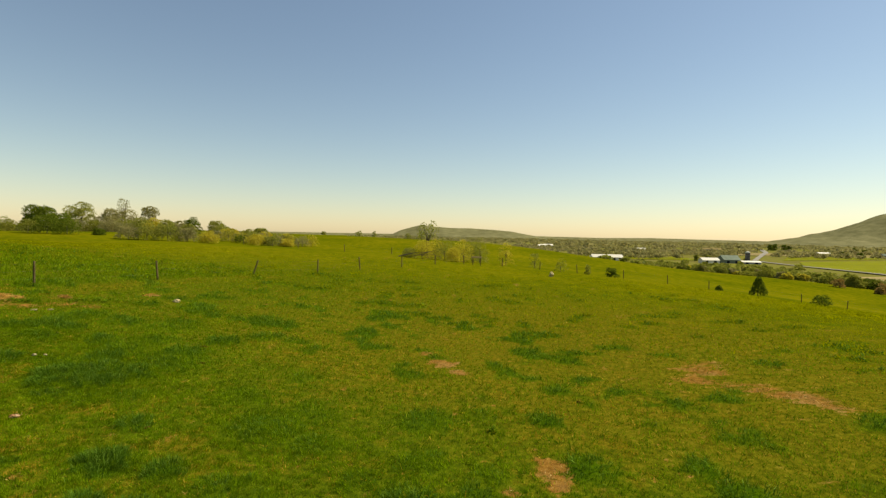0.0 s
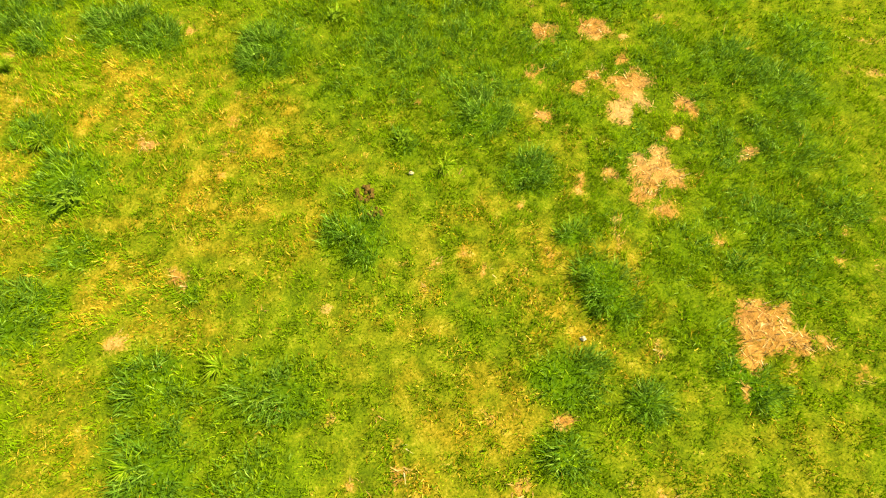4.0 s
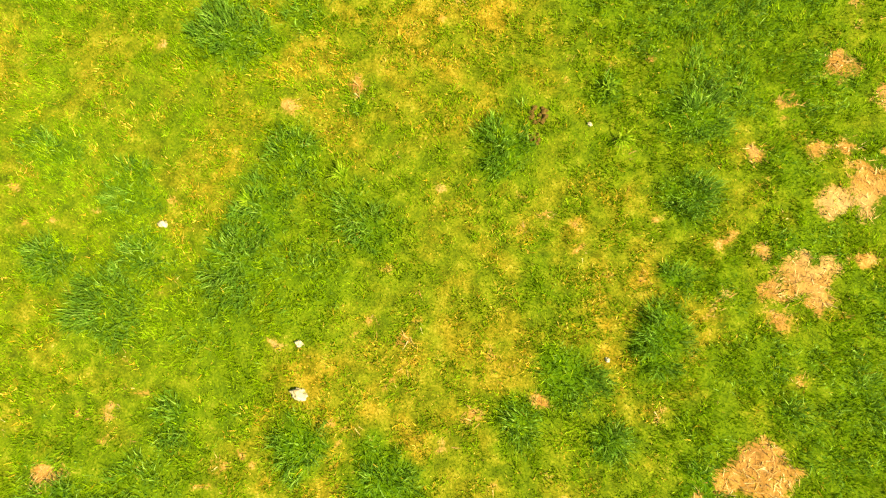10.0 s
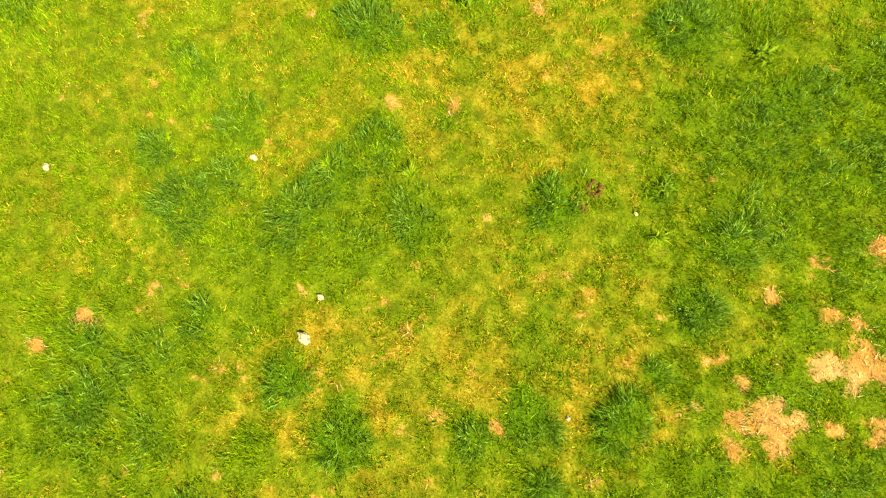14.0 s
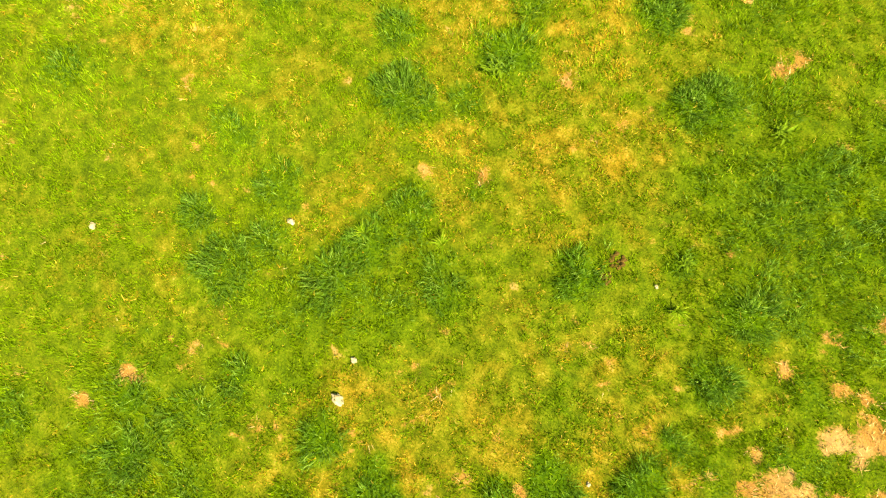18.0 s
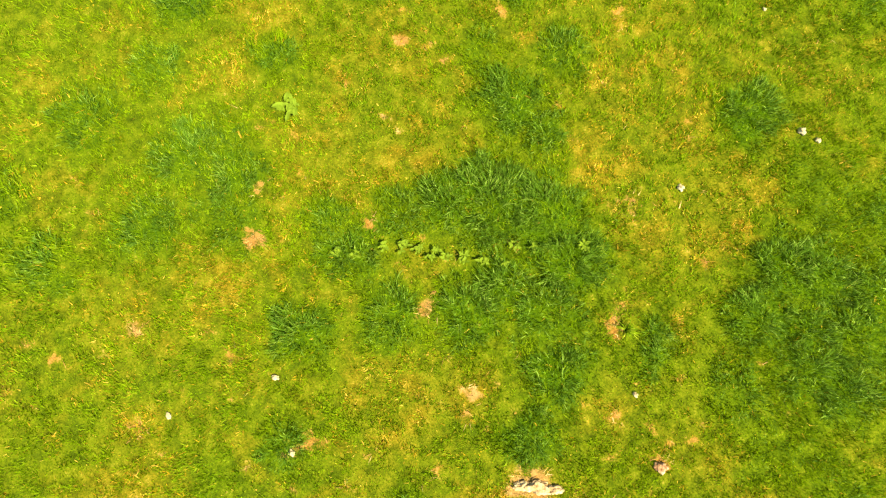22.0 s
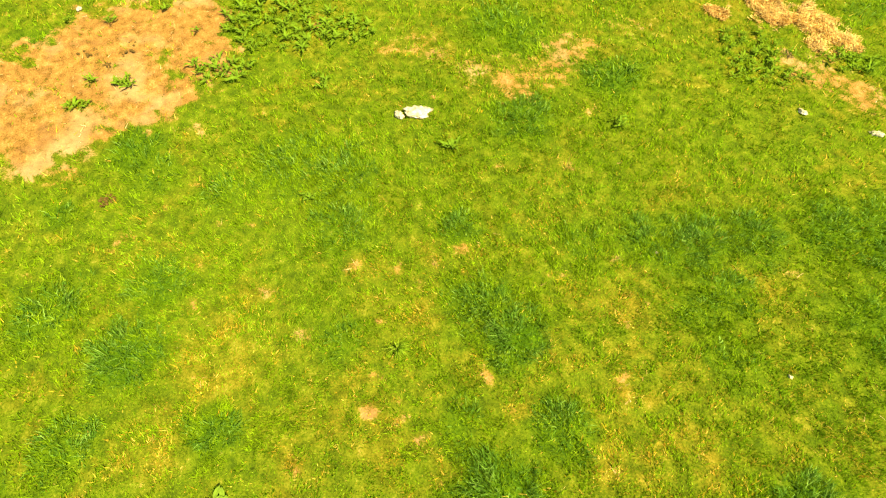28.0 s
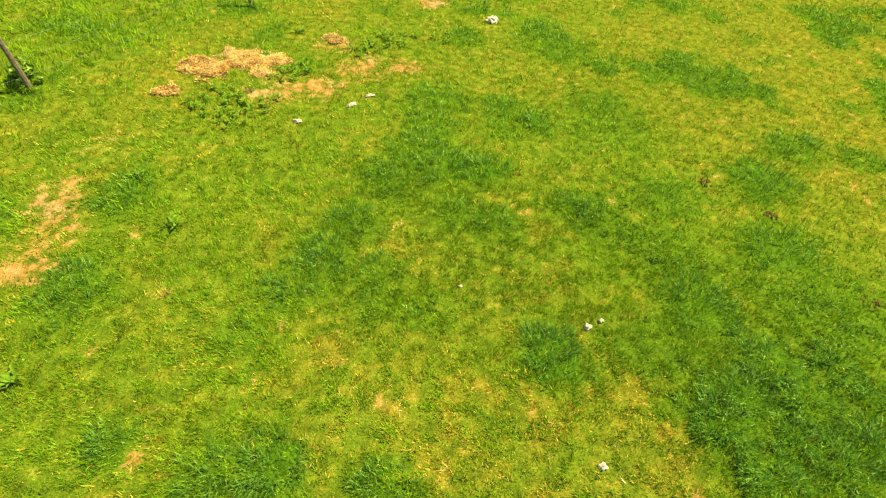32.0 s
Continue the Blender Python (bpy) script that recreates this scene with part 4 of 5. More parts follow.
def clump(x, y, seed):
    """The sward's grain, from gaps (0) to the middle of a small tuft (1)."""
    return smooth(0.4, 0.6, fbm(x * 6.5, y * 6.5, seed, 2))


def ungrazed(x, y):
    """1 beyond the fence, where nothing grazes."""
    return smooth(-0.2, 0.5, fence_side(x, y))


# short turf, with withered blades where it is dry
x, y = sow(12500000, -46, 22, -10, 48, lambda x, y: near_way(x, y) * (1 - 0.96 * smooth(0.35, 0.75, field(F_BARE, x, y))) * (1 - 0.75 * smooth(0.3, 0.95, field(F_LUSH, x, y))) * (1 - 0.1 * smooth(0.3, 0.7, field(F_DRY, x, y))))
grain = clump(x, y, 71)
ok = rng.random(len(x)) < 0.4 + 0.6 * grain
x, y, grain = x[ok], y[ok], grain[ok]
far_w = 1 + 0.6 * smooth(5, 9, field(F_D, x, y)) + 1.8 * smooth(9, 28, field(F_D, x, y))
dry = rng.random(len(x)) < (1 - ungrazed(x, y)) * (0.03 + 0.95 * field(F_DRY, x, y)) * (0.25 + 0.75 * smooth(0.34, 0.58, fbm(x * 4.3, y * 4.3, 77, 3)))
size = rng.uniform(0.5, 1.4, len(x)) * (0.75 + 0.5 * field(F_LUSH, x, y)) * (0.65 + 0.6 * grain) * (1 + 1.1 * ungrazed(x, y))
blades("turf", x[~dry], y[~dry], (0.098 * size * far_w**0.45)[~dry], (0.0135 * far_w)[~dry], (0.62 + 0.33 * smooth(8, 20, field(F_D, x, y)))[~dry], M_TURF, "short yellow-green grazed turf of the pasture")
blades("withered_grass", x[dry], y[dry], (0.092 * size * far_w**0.45)[dry], (0.013 * far_w**0.6)[dry], 0.9, M_DRY, "short withered straw-coloured grass between the turf")
# long dark grass in the tufts
x, y = sow(11500000, -46, 22, -10, 48, lambda x, y: 0.85 * (near_way(x, y) + 0.05 * smooth(9, 16, field(F_D, x, y))) * smooth(0.15, 0.95, field(F_LUSH, x, y)) * (1 - smooth(0.4, 0.7, field(F_BARE, x, y))))
grain = clump(x, y, 73)
ok = rng.random(len(x)) < 0.35 + 0.65 * grain
x, y, grain = x[ok], y[ok], grain[ok]
far_w = 1 + 0.6 * smooth(5, 10, field(F_D, x, y)) + 2.0 * smooth(9, 28, field(F_D, x, y))
size = rng.uniform(0.5, 1.35, len(x)) * (0.35 + 0.75 * field(F_LUSH, x, y)) * (0.6 + 0.7 * grain)
blades("tall_grass", x, y, 0.15 * size * far_w**0.35, 0.0135 * far_w, 0.72 + 0.28 * smooth(8, 20, field(F_D, x, y)), M_LUSH, "long dark green grass in uneven tufts", True, 0.0, 0.7)
# the sward farther off, in coarser blades
x, y = sow(520000, -60, 45, 20, 95, lambda x, y: smooth(18, 30, field(F_D, x, y)) * (1 - smooth(40, 82, y)) * (0.35 + 0.65 * field(F_LUSH, x, y)))
size = rng.uniform(0.6, 1.3, len(x)) * (0.8 + 0.8 * field(F_LUSH, x, y))
blades("rough_grass", x, y, 0.18 * size, 0.035 + 0.02 * size, 1.0, M_ROUGH, "rough green grass of the farther pasture")
# loose straw and chaff on the bare places
x, y = sow(900000, -30, 14, -4, 33, lambda x, y: smooth(0.3, 0.9, field(F_BARE, x, y)) * (0.3 + 0.7 * near_way(x, y)) * np.where(x < -17, np.where((x < -22.4) & (y < 20), 0.12, 0.3), 1.0))
x, y = x[:55000], y[:55000]
blades("loose_straw", x, y, rng.uniform(0.06, 0.16, len(x)), rng.uniform(0.01, 0.02, len(x)), 1.25, M_STRAW, "pale loose straw and chaff on bare earth")

# the heaps of old hay: stalks lying over one another on low mounds
x, y = sow(2600000, -25, -17, 22, 32.5, lambda x, y: smooth(0.3, 0.8, field(F_HAY, x, y)) * (0.25 + 0.75 * clump(x * 0.7, y * 0.7, 91)))
x, y = x[:21000], y[:21000]
blades("hay", x, y, rng.uniform(0.05, 0.13, len(x)), rng.uniform(0.016, 0.034, len(x)), np.full(len(x), 1.2), M_HAY, "loose golden hay heaped on the trodden ground", True, 0.04 * field(F_HAY, x, y) * rng.random(len(x)))


# ---- things of the pasture ----
def lump(seed, a, b, c, rough=0.25, cuts=2, chips=0.0):
    """An uneven rounded lump, flat below."""
    bm = bmesh.new()
    bmesh.ops.create_icosphere(bm, subdivisions=cuts, radius=1)
    for v in bm.verts:
        n = noise.noise(v.co * 1.3 + Vector((seed, 0, 0))) * rough + noise.noise(v.co * 3.1 + Vector((0, seed, 0))) * rough * 0.5
        if chips:
            n += chips * noise.noise(v.co * 6.3 + Vector((seed, seed, 0))) - chips * 0.8 * abs(noise.noise(v.co * 2.2 + Vector((0, 0, seed))))
        v.co *= 1 + n
        v.co.z = max(v.co.z, -0.35)
        v.co = Vector((v.co.x * a, v.co.y * b, v.co.z * c))
    return bm


def stone(x, y, a, b, c, turn=0, material=None, label="pale limestone lying in the grass", name="stone"):
    ob = part(name, lump(x * 3.1 + y, a * 0.7, b * 0.7, c * 0.78, 0.6, 4 if a > 0.1 else 3, 0.13), material or M_STONE, None, shade=True)
    ob.matrix_basis = pose(x, y, hz(x, y) + c * 0.25 + 0.012, (x * 53) % 14 - 7, (y * 37) % 14 - 7, turn)
    return tagged(ob, label, "stone", "pale stones in the pasture")


for row in [(-1.01, 0.72, 0.13, 0.09, 0.07, 20), (-1.42, 1.16, 0.07, 0.06, 0.05, 0), (-3.72, 1.13, 0.08, 0.06, 0.05, 40), (-5.00, -1.67, 0.08, 0.07, 0.05, 10),
            (-0.46, 5.62, 0.045, 0.035, 0.03, 0), (1.52, 3.42, 0.04, 0.035, 0.03, 0), (2.10, 0.41, 0.05, 0.04, 0.03, 0), (-13.79, 17.43, 0.1, 0.09, 0.07, 0),
            (-13.54, 17.58, 0.07, 0.06, 0.05, 30), (-13.91, 15.17, 0.08, 0.07, 0.05, 0), (-15.87, 18.09, 0.045, 0.04, 0.03, 0), (-18.41, 17.69, 0.04, 0.035, 0.03, 0),
            (-28.56, 10.24, 0.09, 0.08, 0.06, 0), (-13.22, 8.03, 0.07, 0.06, 0.04, 20), (-11.86, 7.36, 0.06, 0.04, 0.03, 0), (-14.55, 6.66, 0.07, 0.05, 0.03, 0), (-14.30, 8.28, 0.07, 0.05, 0.04, 50), (-11.55, 12.88, 0.06, 0.05, 0.03, 10), (-31.50, 9.32, 0.2, 0.08, 0.06, 70)]:
    stone(*row)
stone(-10.51, 12.66, 0.13, 0.1, 0.09, 50, M_RUST, "reddish stone in the turf", "stone")
stone(-11.23, 10.77, 0.21, 0.10, 0.06, 62, M_BONE, "long bleached limestone outcrop level with the turf")
stone(-11.11, 10.96, 0.24, 0.14, 0.07, 58, M_BONE, "bleached limestone slab, the broad middle of the outcrop")
stone(-10.98, 11.15, 0.17, 0.09, 0.06, 66, M_BONE, "bleached limestone at the end of the outcrop")
stone(-11.18, 10.91, 0.08, 0.04, 0.04, 30, M_BONE, "bleached limestone chip beside the outcrop")
stone(-11.18, -0.10, 0.24, 0.15, 0.1, 30, None, "white limestone beside a broad-leaved weed")
stone(-22.92, 15.49, 0.34, 0.2, 0.13, 68, None, "white limestone boulder sunk in the grass")
stone(-23.02, 15.14, 0.13, 0.1, 0.1, 20, None, "white limestone chip beside the boulder")
stone(-19.72, 22.59, 0.12, 0.08, 0.06, 0, None, "white stone shard near the straw")
stone(-18.64, 23.50, 0.18, 0.09, 0.06, 30, None, "flat white stone shard near the straw")
stone(-18.25, 24.04, 0.16, 0.06, 0.05, 15, None, "flat white stone shard near the straw")
stone(-15.07, 29.29, 0.26, 0.2, 0.15, 20, None, "white boulder in the upper pasture")
# stone shape put in for a white thing of unknown kind
stone(13.27, 62.83, 0.4, 0.3, 0.5, 20, M_STONE, "white lump in the lower pasture, modelled as a boulder")


def dropping_mesh(seed):
    bm = lump(seed, 0.032, 0.026, 0.024, 0.5, 1)
    me = bpy.data.meshes.new("dropping")
    bm.to_mesh(me)
    bm.free()
    me.materials.append(M_DUNG)
    return me


DROPPINGS = [dropping_mesh(k * 1.7) for k in range(4)]


def dung_pile(x, y, r, n, label):
    ob = empty("dung_pile", pose(x, y, hz(x, y) + 0.015), label, "dung", "dung piles")
    rnd = random.Random(int(x * 100 + y * 10))
    for k in range(n):
        a, d = rnd.uniform(0, 6.28), r * math.sqrt(rnd.random())
        linked("dropping", DROPPINGS[k % 4], ob, pose(math.cos(a) * d, math.sin(a) * d, 0.04 * (1 - d / r) * rnd.random(), 0, 0, rnd.uniform(0, 360)) @ Matrix.Scale(rnd.uniform(0.7, 1.3), 4))
    return ob


dung_pile(-1.04, 5.30, 0.12, 26, "dark brown horse dung on the turf")
dung_pile(-0.89, 5.02, 0.09, 12, "small dark brown horse dung on the turf")
for cx, cy in [(-7.63, 4.10), (-7.22, 12.67), (-11.44, 8.62), (4.38, 16.17), (4.48, 9.31)]:
    dung_pile(cx, cy, 0.06, 9, "few dark droppings in the turf")
dung_pile(-23.39, 9.85, 0.14, 24, "dark horse dung beside the bare earth")
dung_pile(-10.54, 21.58, 0.14, 22, "dark horse dung at the edge of long grass")
dung_pile(-9.53, 20.57, 0.14, 22, "dark horse dung at the edge of long grass")
for cx, cy, r, n in [(-27.17, 10.16, 0.2, 8), (-26.69, 10.45, 0.1, 7), (-27.02, 10.92, 0.24, 8)]:
    dung_pile(cx, cy, r, n, "trodden brown horse dung on the bare earth")
dung_pile(-8.60, 18.38, 0.16, 22, "reddish brown horse dung in the grass")


# broad-leaved weeds: a rosette of leaves, each one a part
def leaf_mesh(name, long, wide, arch, material):
    bm = bmesh.new()
    rows = []
    for k in range(6):
        t = k / 5
        w = wide * math.sin(math.pi * (0.12 + 0.86 * t)) ** 0.7 * (0.35 if k == 0 else 1) * (0.15 if k == 5 else 1)
        zc = arch * math.sin(t * 2.2) * long
        rows.append([bm.verts.new((s * w / 2, t * long * 0.95, zc + (0.12 * w if s else 0))) for s in (-1, 0, 1)])
    for a, b in zip(rows, rows[1:]):
        for i in range(2):
            bm.faces.new((a[i], a[i + 1], b[i + 1], b[i]))
    me = bpy.data.meshes.new(name)
    bm.to_mesh(me)
    bm.free()
    me.materials.append(material)
    return me


DOCK_LEAF = [leaf_mesh("leaf", 0.29, 0.056, 0.3, M_DOCK), leaf_mesh("leaf", 0.24, 0.05, 0.42, M_DOCK), leaf_mesh("leaf", 0.19, 0.042, 0.6, M_DOCK)]
FLAT_LEAF = [leaf_mesh("leaf", 0.27, 0.1, 0.1, M_PALE_LEAF), leaf_mesh("leaf", 0.22, 0.085, 0.13, M_PALE_LEAF), leaf_mesh("leaf", 0.17, 0.07, 0.16, M_PALE_LEAF)]


def weed(x, y, n, size, label, leaves=DOCK_LEAF, flat=1.0, lift=0.03):
    w = empty("weed", pose(x, y, float(field(F_Z, np.array([x]), np.array([y]))[0]), 0, 0, (x * 77) % 360), label, "weed", "broad-leaved weeds")
    rnd = random.Random(int(x * 131 + y * 17))
    for k in range(round(n * (1.9 if leaves is DOCK_LEAF else 1.4))):
        s = 0.78 * size * rnd.uniform(0.5, 1.25)
        m = pose(rnd.uniform(-0.09, 0.09) * size, rnd.uniform(-0.09, 0.09) * size, lift + 0.02 * rnd.random(), rnd.uniform(-8, 18) * flat, rnd.uniform(-30, 30) * flat, k * 137.5 + rnd.uniform(-20, 20))
        linked("leaf", leaves[k % 3], w, m @ Matrix.Diagonal((s, s, s, 1)))
    return w


def weed_patch(cx, cy, ra, rb, turn, n, size, label):
    """Weeds scattered over an ellipse of ground, denser in its middle."""
    rnd = random.Random(int(cx * 53 + cy * 29))
    c, d = math.cos(radians(turn)), math.sin(radians(turn))
    for k in range(n):
        q, a = math.sqrt((k + rnd.random()) / n), k * 2.399
        u, v = q * ra * math.cos(a), q * rb * math.sin(a)
        weed(cx + u * c - v * d, cy + u * d + v * c, 9, size * rnd.uniform(0.75, 1.2), label)


BY_EARTH, BY_STRAW = "clump of broad-leaved green dock beside bare earth", "clump of broad-leaved green dock round the straw"
weed_patch(-26.46, 13.87, 1.2, 0.85, 65, 32, 0.95, BY_EARTH)
weed_patch(-25.74, 15.14, 0.6, 0.45, 65, 14, 0.95, BY_EARTH)
weed_patch(-25.64, 12.44, 0.6, 0.35, 65, 11, 0.9, BY_EARTH)
weed_patch(-24.51, 14.15, 0.25, 0.2, 65, 3, 0.8, BY_EARTH)
weed_patch(-21.61, 23.09, 0.85, 0.6, 60, 15, 0.85, BY_STRAW)
weed_patch(-20.90, 22.70, 0.9, 0.4, 60, 15, 0.85, BY_STRAW)
weed_patch(-20.35, 24.78, 0.65, 0.4, 60, 11, 0.85, BY_STRAW)
weed_patch(-18.29, 26.93, 1.2, 0.5, 45, 14, 0.9, BY_STRAW)
weed_patch(-16.60, 27.73, 0.6, 0.3, 30, 4, 0.9, BY_STRAW)
DOCK = "clump of broad-leaved green dock in the pasture"
for wx, wy, s, n in [(-26.07, 10.65, 1.0, 16), (-25.96, 10.73, 0.9, 12), (-26.35, 10.11, 0.8, 10), (-25.84, 9.67, 0.9, 10), (-25.73, 9.88, 0.8, 8), (-27.89, 10.78, 0.9, 10), (-27.88, 11.89, 0.8, 9),
                     (-28.25, 10.00, 0.8, 9), (-26.96, 12.30, 0.7, 7), (-21.04, 18.95, 0.95, 14), (-21.89, 15.68, 1.0, 12), (-22.12, 20.12, 0.9, 13), (-20.68, 27.03, 1.0, 12), (-21.95, 12.90, 0.7, 10),
                     (-1.70, 8.49, 0.8, 14), (-0.57, 6.14, 0.7, 12), (1.44, 13.63, 0.9, 14), (-4.55, 5.03, 0.9, 13)]:
    weed(wx, wy, n, s, DOCK)
weed(-17.94, 10.32, 18, 1.2, "flat pale green rosette of broad leaves", FLAT_LEAF, 0.3, 0.1)
weed(-10.62, -0.12, 17, 1.25, "flat pale green rosette of broad leaves beside a white stone", FLAT_LEAF, 0.3, 0.1)


for wx, wy in [(-15.52, 9.93), (-15.26, 10.59), (-15.15, 10.88), (-14.81, 11.15), (-14.54, 11.59), (-14.33, 11.87), (-14.33, 12.38), (-13.82, 13.30), (-14.98, 11.05), (-14.68, 11.35)]:
    weed(wx, wy, 9, 0.52, "pale yellow-green weed in the long grass", FLAT_LEAF, 1.0, 0.08)
    weed(wx + 0.16, wy + 0.22, 7, 0.44, "pale yellow-green weed in the long grass", FLAT_LEAF, 1.0, 0.08)


def spray(x, y, n, long, label):
    """A single tuft of long pale blades."""
    rnd = random.Random(int(x * 31 + y * 7))
    bm = bmesh.new()
    for k in range(n):
        a, t, s = rnd.gauss(x * 9, 1.3), rnd.uniform(0.2, 1.2), long * rnd.uniform(0.45, 1.2)
        d, e = Vector((math.cos(a), math.sin(a), 0)), Vector((-math.sin(a), math.cos(a), 0)) * 0.0055
        p1, p2 = d * s * 0.4 * math.sin(t) + Vector((0, 0, s * 0.6 * math.cos(t * 0.6))), d * s * math.sin(t) + Vector((0, 0, s * math.cos(t) * 0.8))
        v = [bm.verts.new(q) for q in (-e, e, p1 + e, p1 - e, p2)]
        bm.faces.new((v[0], v[1], v[2], v[3]))
        bm.faces.new((v[3], v[2], v[4]))
    ob = part("grass_tuft", bm, M_BRIGHT)
    ob.matrix_basis = pose(x, y, hz(x, y))
    return tagged(ob, label, "grass tuft", "single tufts")


for sx, sy in [(-0.03, 5.68), (-3.05, 2.06), (-2.40, 3.05), (-5.16, 5.89), (-6.99, 4.18), (-6.08, 7.14), (-12.42, 13.24), (-9.17, 3.15), (-18.80, 13.14)]:
    spray(sx, sy, 70, 0.27, "bright green tuft of long grass blades")


# pale chips of old hay trodden into the turf
n = 70
cx, cy = np.random.default_rng(12).normal((-8.45, 3.16), (0.3, 0.35), (n, 2)).T
blades("chips", cx, cy, np.full(n, 0.045), np.full(n, 0.03), np.full(n, 1.2), M_HAY, "pale chips of hay scattered on the turf", False, 0.08)


# ---- fences ----
def post_mesh(name, r, h, seed):
    bm = bmesh.new()
    rings = []
    for k, t in enumerate((-0.25, 0.0, 0.3, 0.7, h - 0.02, h)):
        rr = r * (1.08 - 0.12 * t) * (0.8 if k == 5 else 1)
        rings.append([bm.verts.new((rr * math.cos(a) * (1 + 0.08 * noise.noise(Vector((a * 2, t * 3, seed)))), rr * math.sin(a) * (1 + 0.08 * noise.noise(Vector((a * 2, t * 3, seed + 5)))), t)) for a in [i * math.pi / 4 for i in range(8)]])
    for a, b in zip(rings, rings[1:]):
        for i in range(8):
            bm.faces.new((a[i], a[(i + 1) % 8], b[(i + 1) % 8], b[i]))
    bm.faces.new(rings[-1])
    me = bpy.data.meshes.new(name)
    bm.to_mesh(me)
    bm.free()
    me.materials.append(M_POST)
    return me


POSTS = [post_mesh("post", 0.058, 1.2, s) for s in (1.0, 2.0, 3.0)]


def wire_between(a, b, parent):
    d = (b - a)
    side = d.cross(Vector((0, 0, 1))).normalized() * 0.0013
    up = Vector((0, 0, 0.0013))
    bm = bmesh.new()
    rings = []
    for k in range(5):
        t = k / 4
        p = a + d * t - Vector((0, 0, 0.05 * math.sin(math.pi * t)))
        rings.append([bm.verts.new(p + o) for o in (side, -side * 0.5 + up, -side * 0.5 - up)])
    for r0, r1 in zip(rings, rings[1:]):
        for i in range(3):
            bm.faces.new((r0[i], r0[(i + 1) % 3], r1[(i + 1) % 3], r1[i]))
    return part("wire", bm, M_WIRE, parent)


def fence(places, heights, label, tall=1.0, leaning=()):
    f = tagged(new("fence"), label, "fence")
    rnd = random.Random(len(places))
    tops = []
    for k, (px, py) in enumerate(places):
        m = pose(px, py, hz(px, py), rnd.uniform(-4, 4), 17 if k in leaning else rnd.uniform(-5, 5), 0) @ pose(0, 0, 0, 0, 0, rnd.uniform(0, 360)) @ Matrix.Diagonal((1, 1, tall * rnd.uniform(0.95, 1.05), 1))
        linked("post", POSTS[k % 3], f, m)
        tops.append(m)
    for m0, m1 in zip(tops, tops[1:]):
        for h in heights:
            wire_between(m0 @ Vector((0, 0.066, h)), m1 @ Vector((0, 0.066, h)), f)
    return f


LINE = [(-36.20, -0.40), (-33.80, 5.20), (-31.33, 11.41), (-28.98, 16.78), (-25.49, 22.48), (-22.42, 28.31), (-19.45, 35.24), (-15.76, 42.95), (-11.79, 48.70), (-8.76, 54.73), (-4.80, 60.68), (-1.01, 69.01),
        (3.07, 75.00), (9.00, 78.00), (14.95, 79.36), (20.83, 79.84), (28.02, 79.80), (34.41, 78.75), (40.17, 77.68), (46.33, 76.57), (53.61, 76.86), (59.59, 75.73), (65.56, 74.46), (71.50, 73.00),
        (78.00, 72.00)]
fence(LINE, (0.35, 0.7, 1.05), "wire fence on weathered round wooden posts along the pasture", 1.08, (7,))
fence([(-62, 121), (-53, 118), (-44, 114), (-37, 112), (-30.8, 110), (-18.66, 98), (-9.95, 100), (-4, 103)], (0.4, 0.8, 1.1), "wire fence on grey wooden posts on the hill", 1.1)


# long grass left standing round the feet of the nearer posts
for px, py in LINE[1:9]:
    spray(px + 0.05, py - 0.03, 60, 0.32, "long uncut grass at the foot of a fence post")


# ---- shrubs and trees ----
def foliage(blobs, n, leaf, seed, flat=0.6):
    """Leaves on the shells of uneven lumps: arrays of places and triangles, two for each leaf."""
    r = np.random.default_rng(seed)
    blobs = np.array(blobs, float)
    w = blobs[:, 3] * blobs[:, 4]
    pick = r.choice(len(blobs), n, p=w / w.sum())
    d = r.normal(size=(n, 3))
    d /= np.linalg.norm(d, axis=1, keepdims=True)
    d[:, 2] = np.where(d[:, 2] < -0.6, -d[:, 2], d[:, 2])
    rad = r.uniform(0.45, 1.0, n) ** 0.5 * r.uniform(0.8, 1.12, n)
    c = blobs[pick, :3] + d * rad[:, None] * blobs[pick][:, [3, 3, 4]]
    a, b = r.normal(size=(n, 3)), r.normal(size=(n, 3))
    a /= np.linalg.norm(a, axis=1, keepdims=True)
    b -= (a * b).sum(1, keepdims=True) * a
    b /= np.linalg.norm(b, axis=1, keepdims=True)
    s = leaf * r.uniform(0.6, 1.4, n)[:, None]
    v = np.stack([c - a * s, c + b * s * flat, c + a * s, c - b * s * flat], 1).reshape(-1, 3)
    k = (np.arange(n) * 4)[:, None]
    return v, np.concatenate([k + [0, 1, 2], k + [0, 2, 3]], 0)


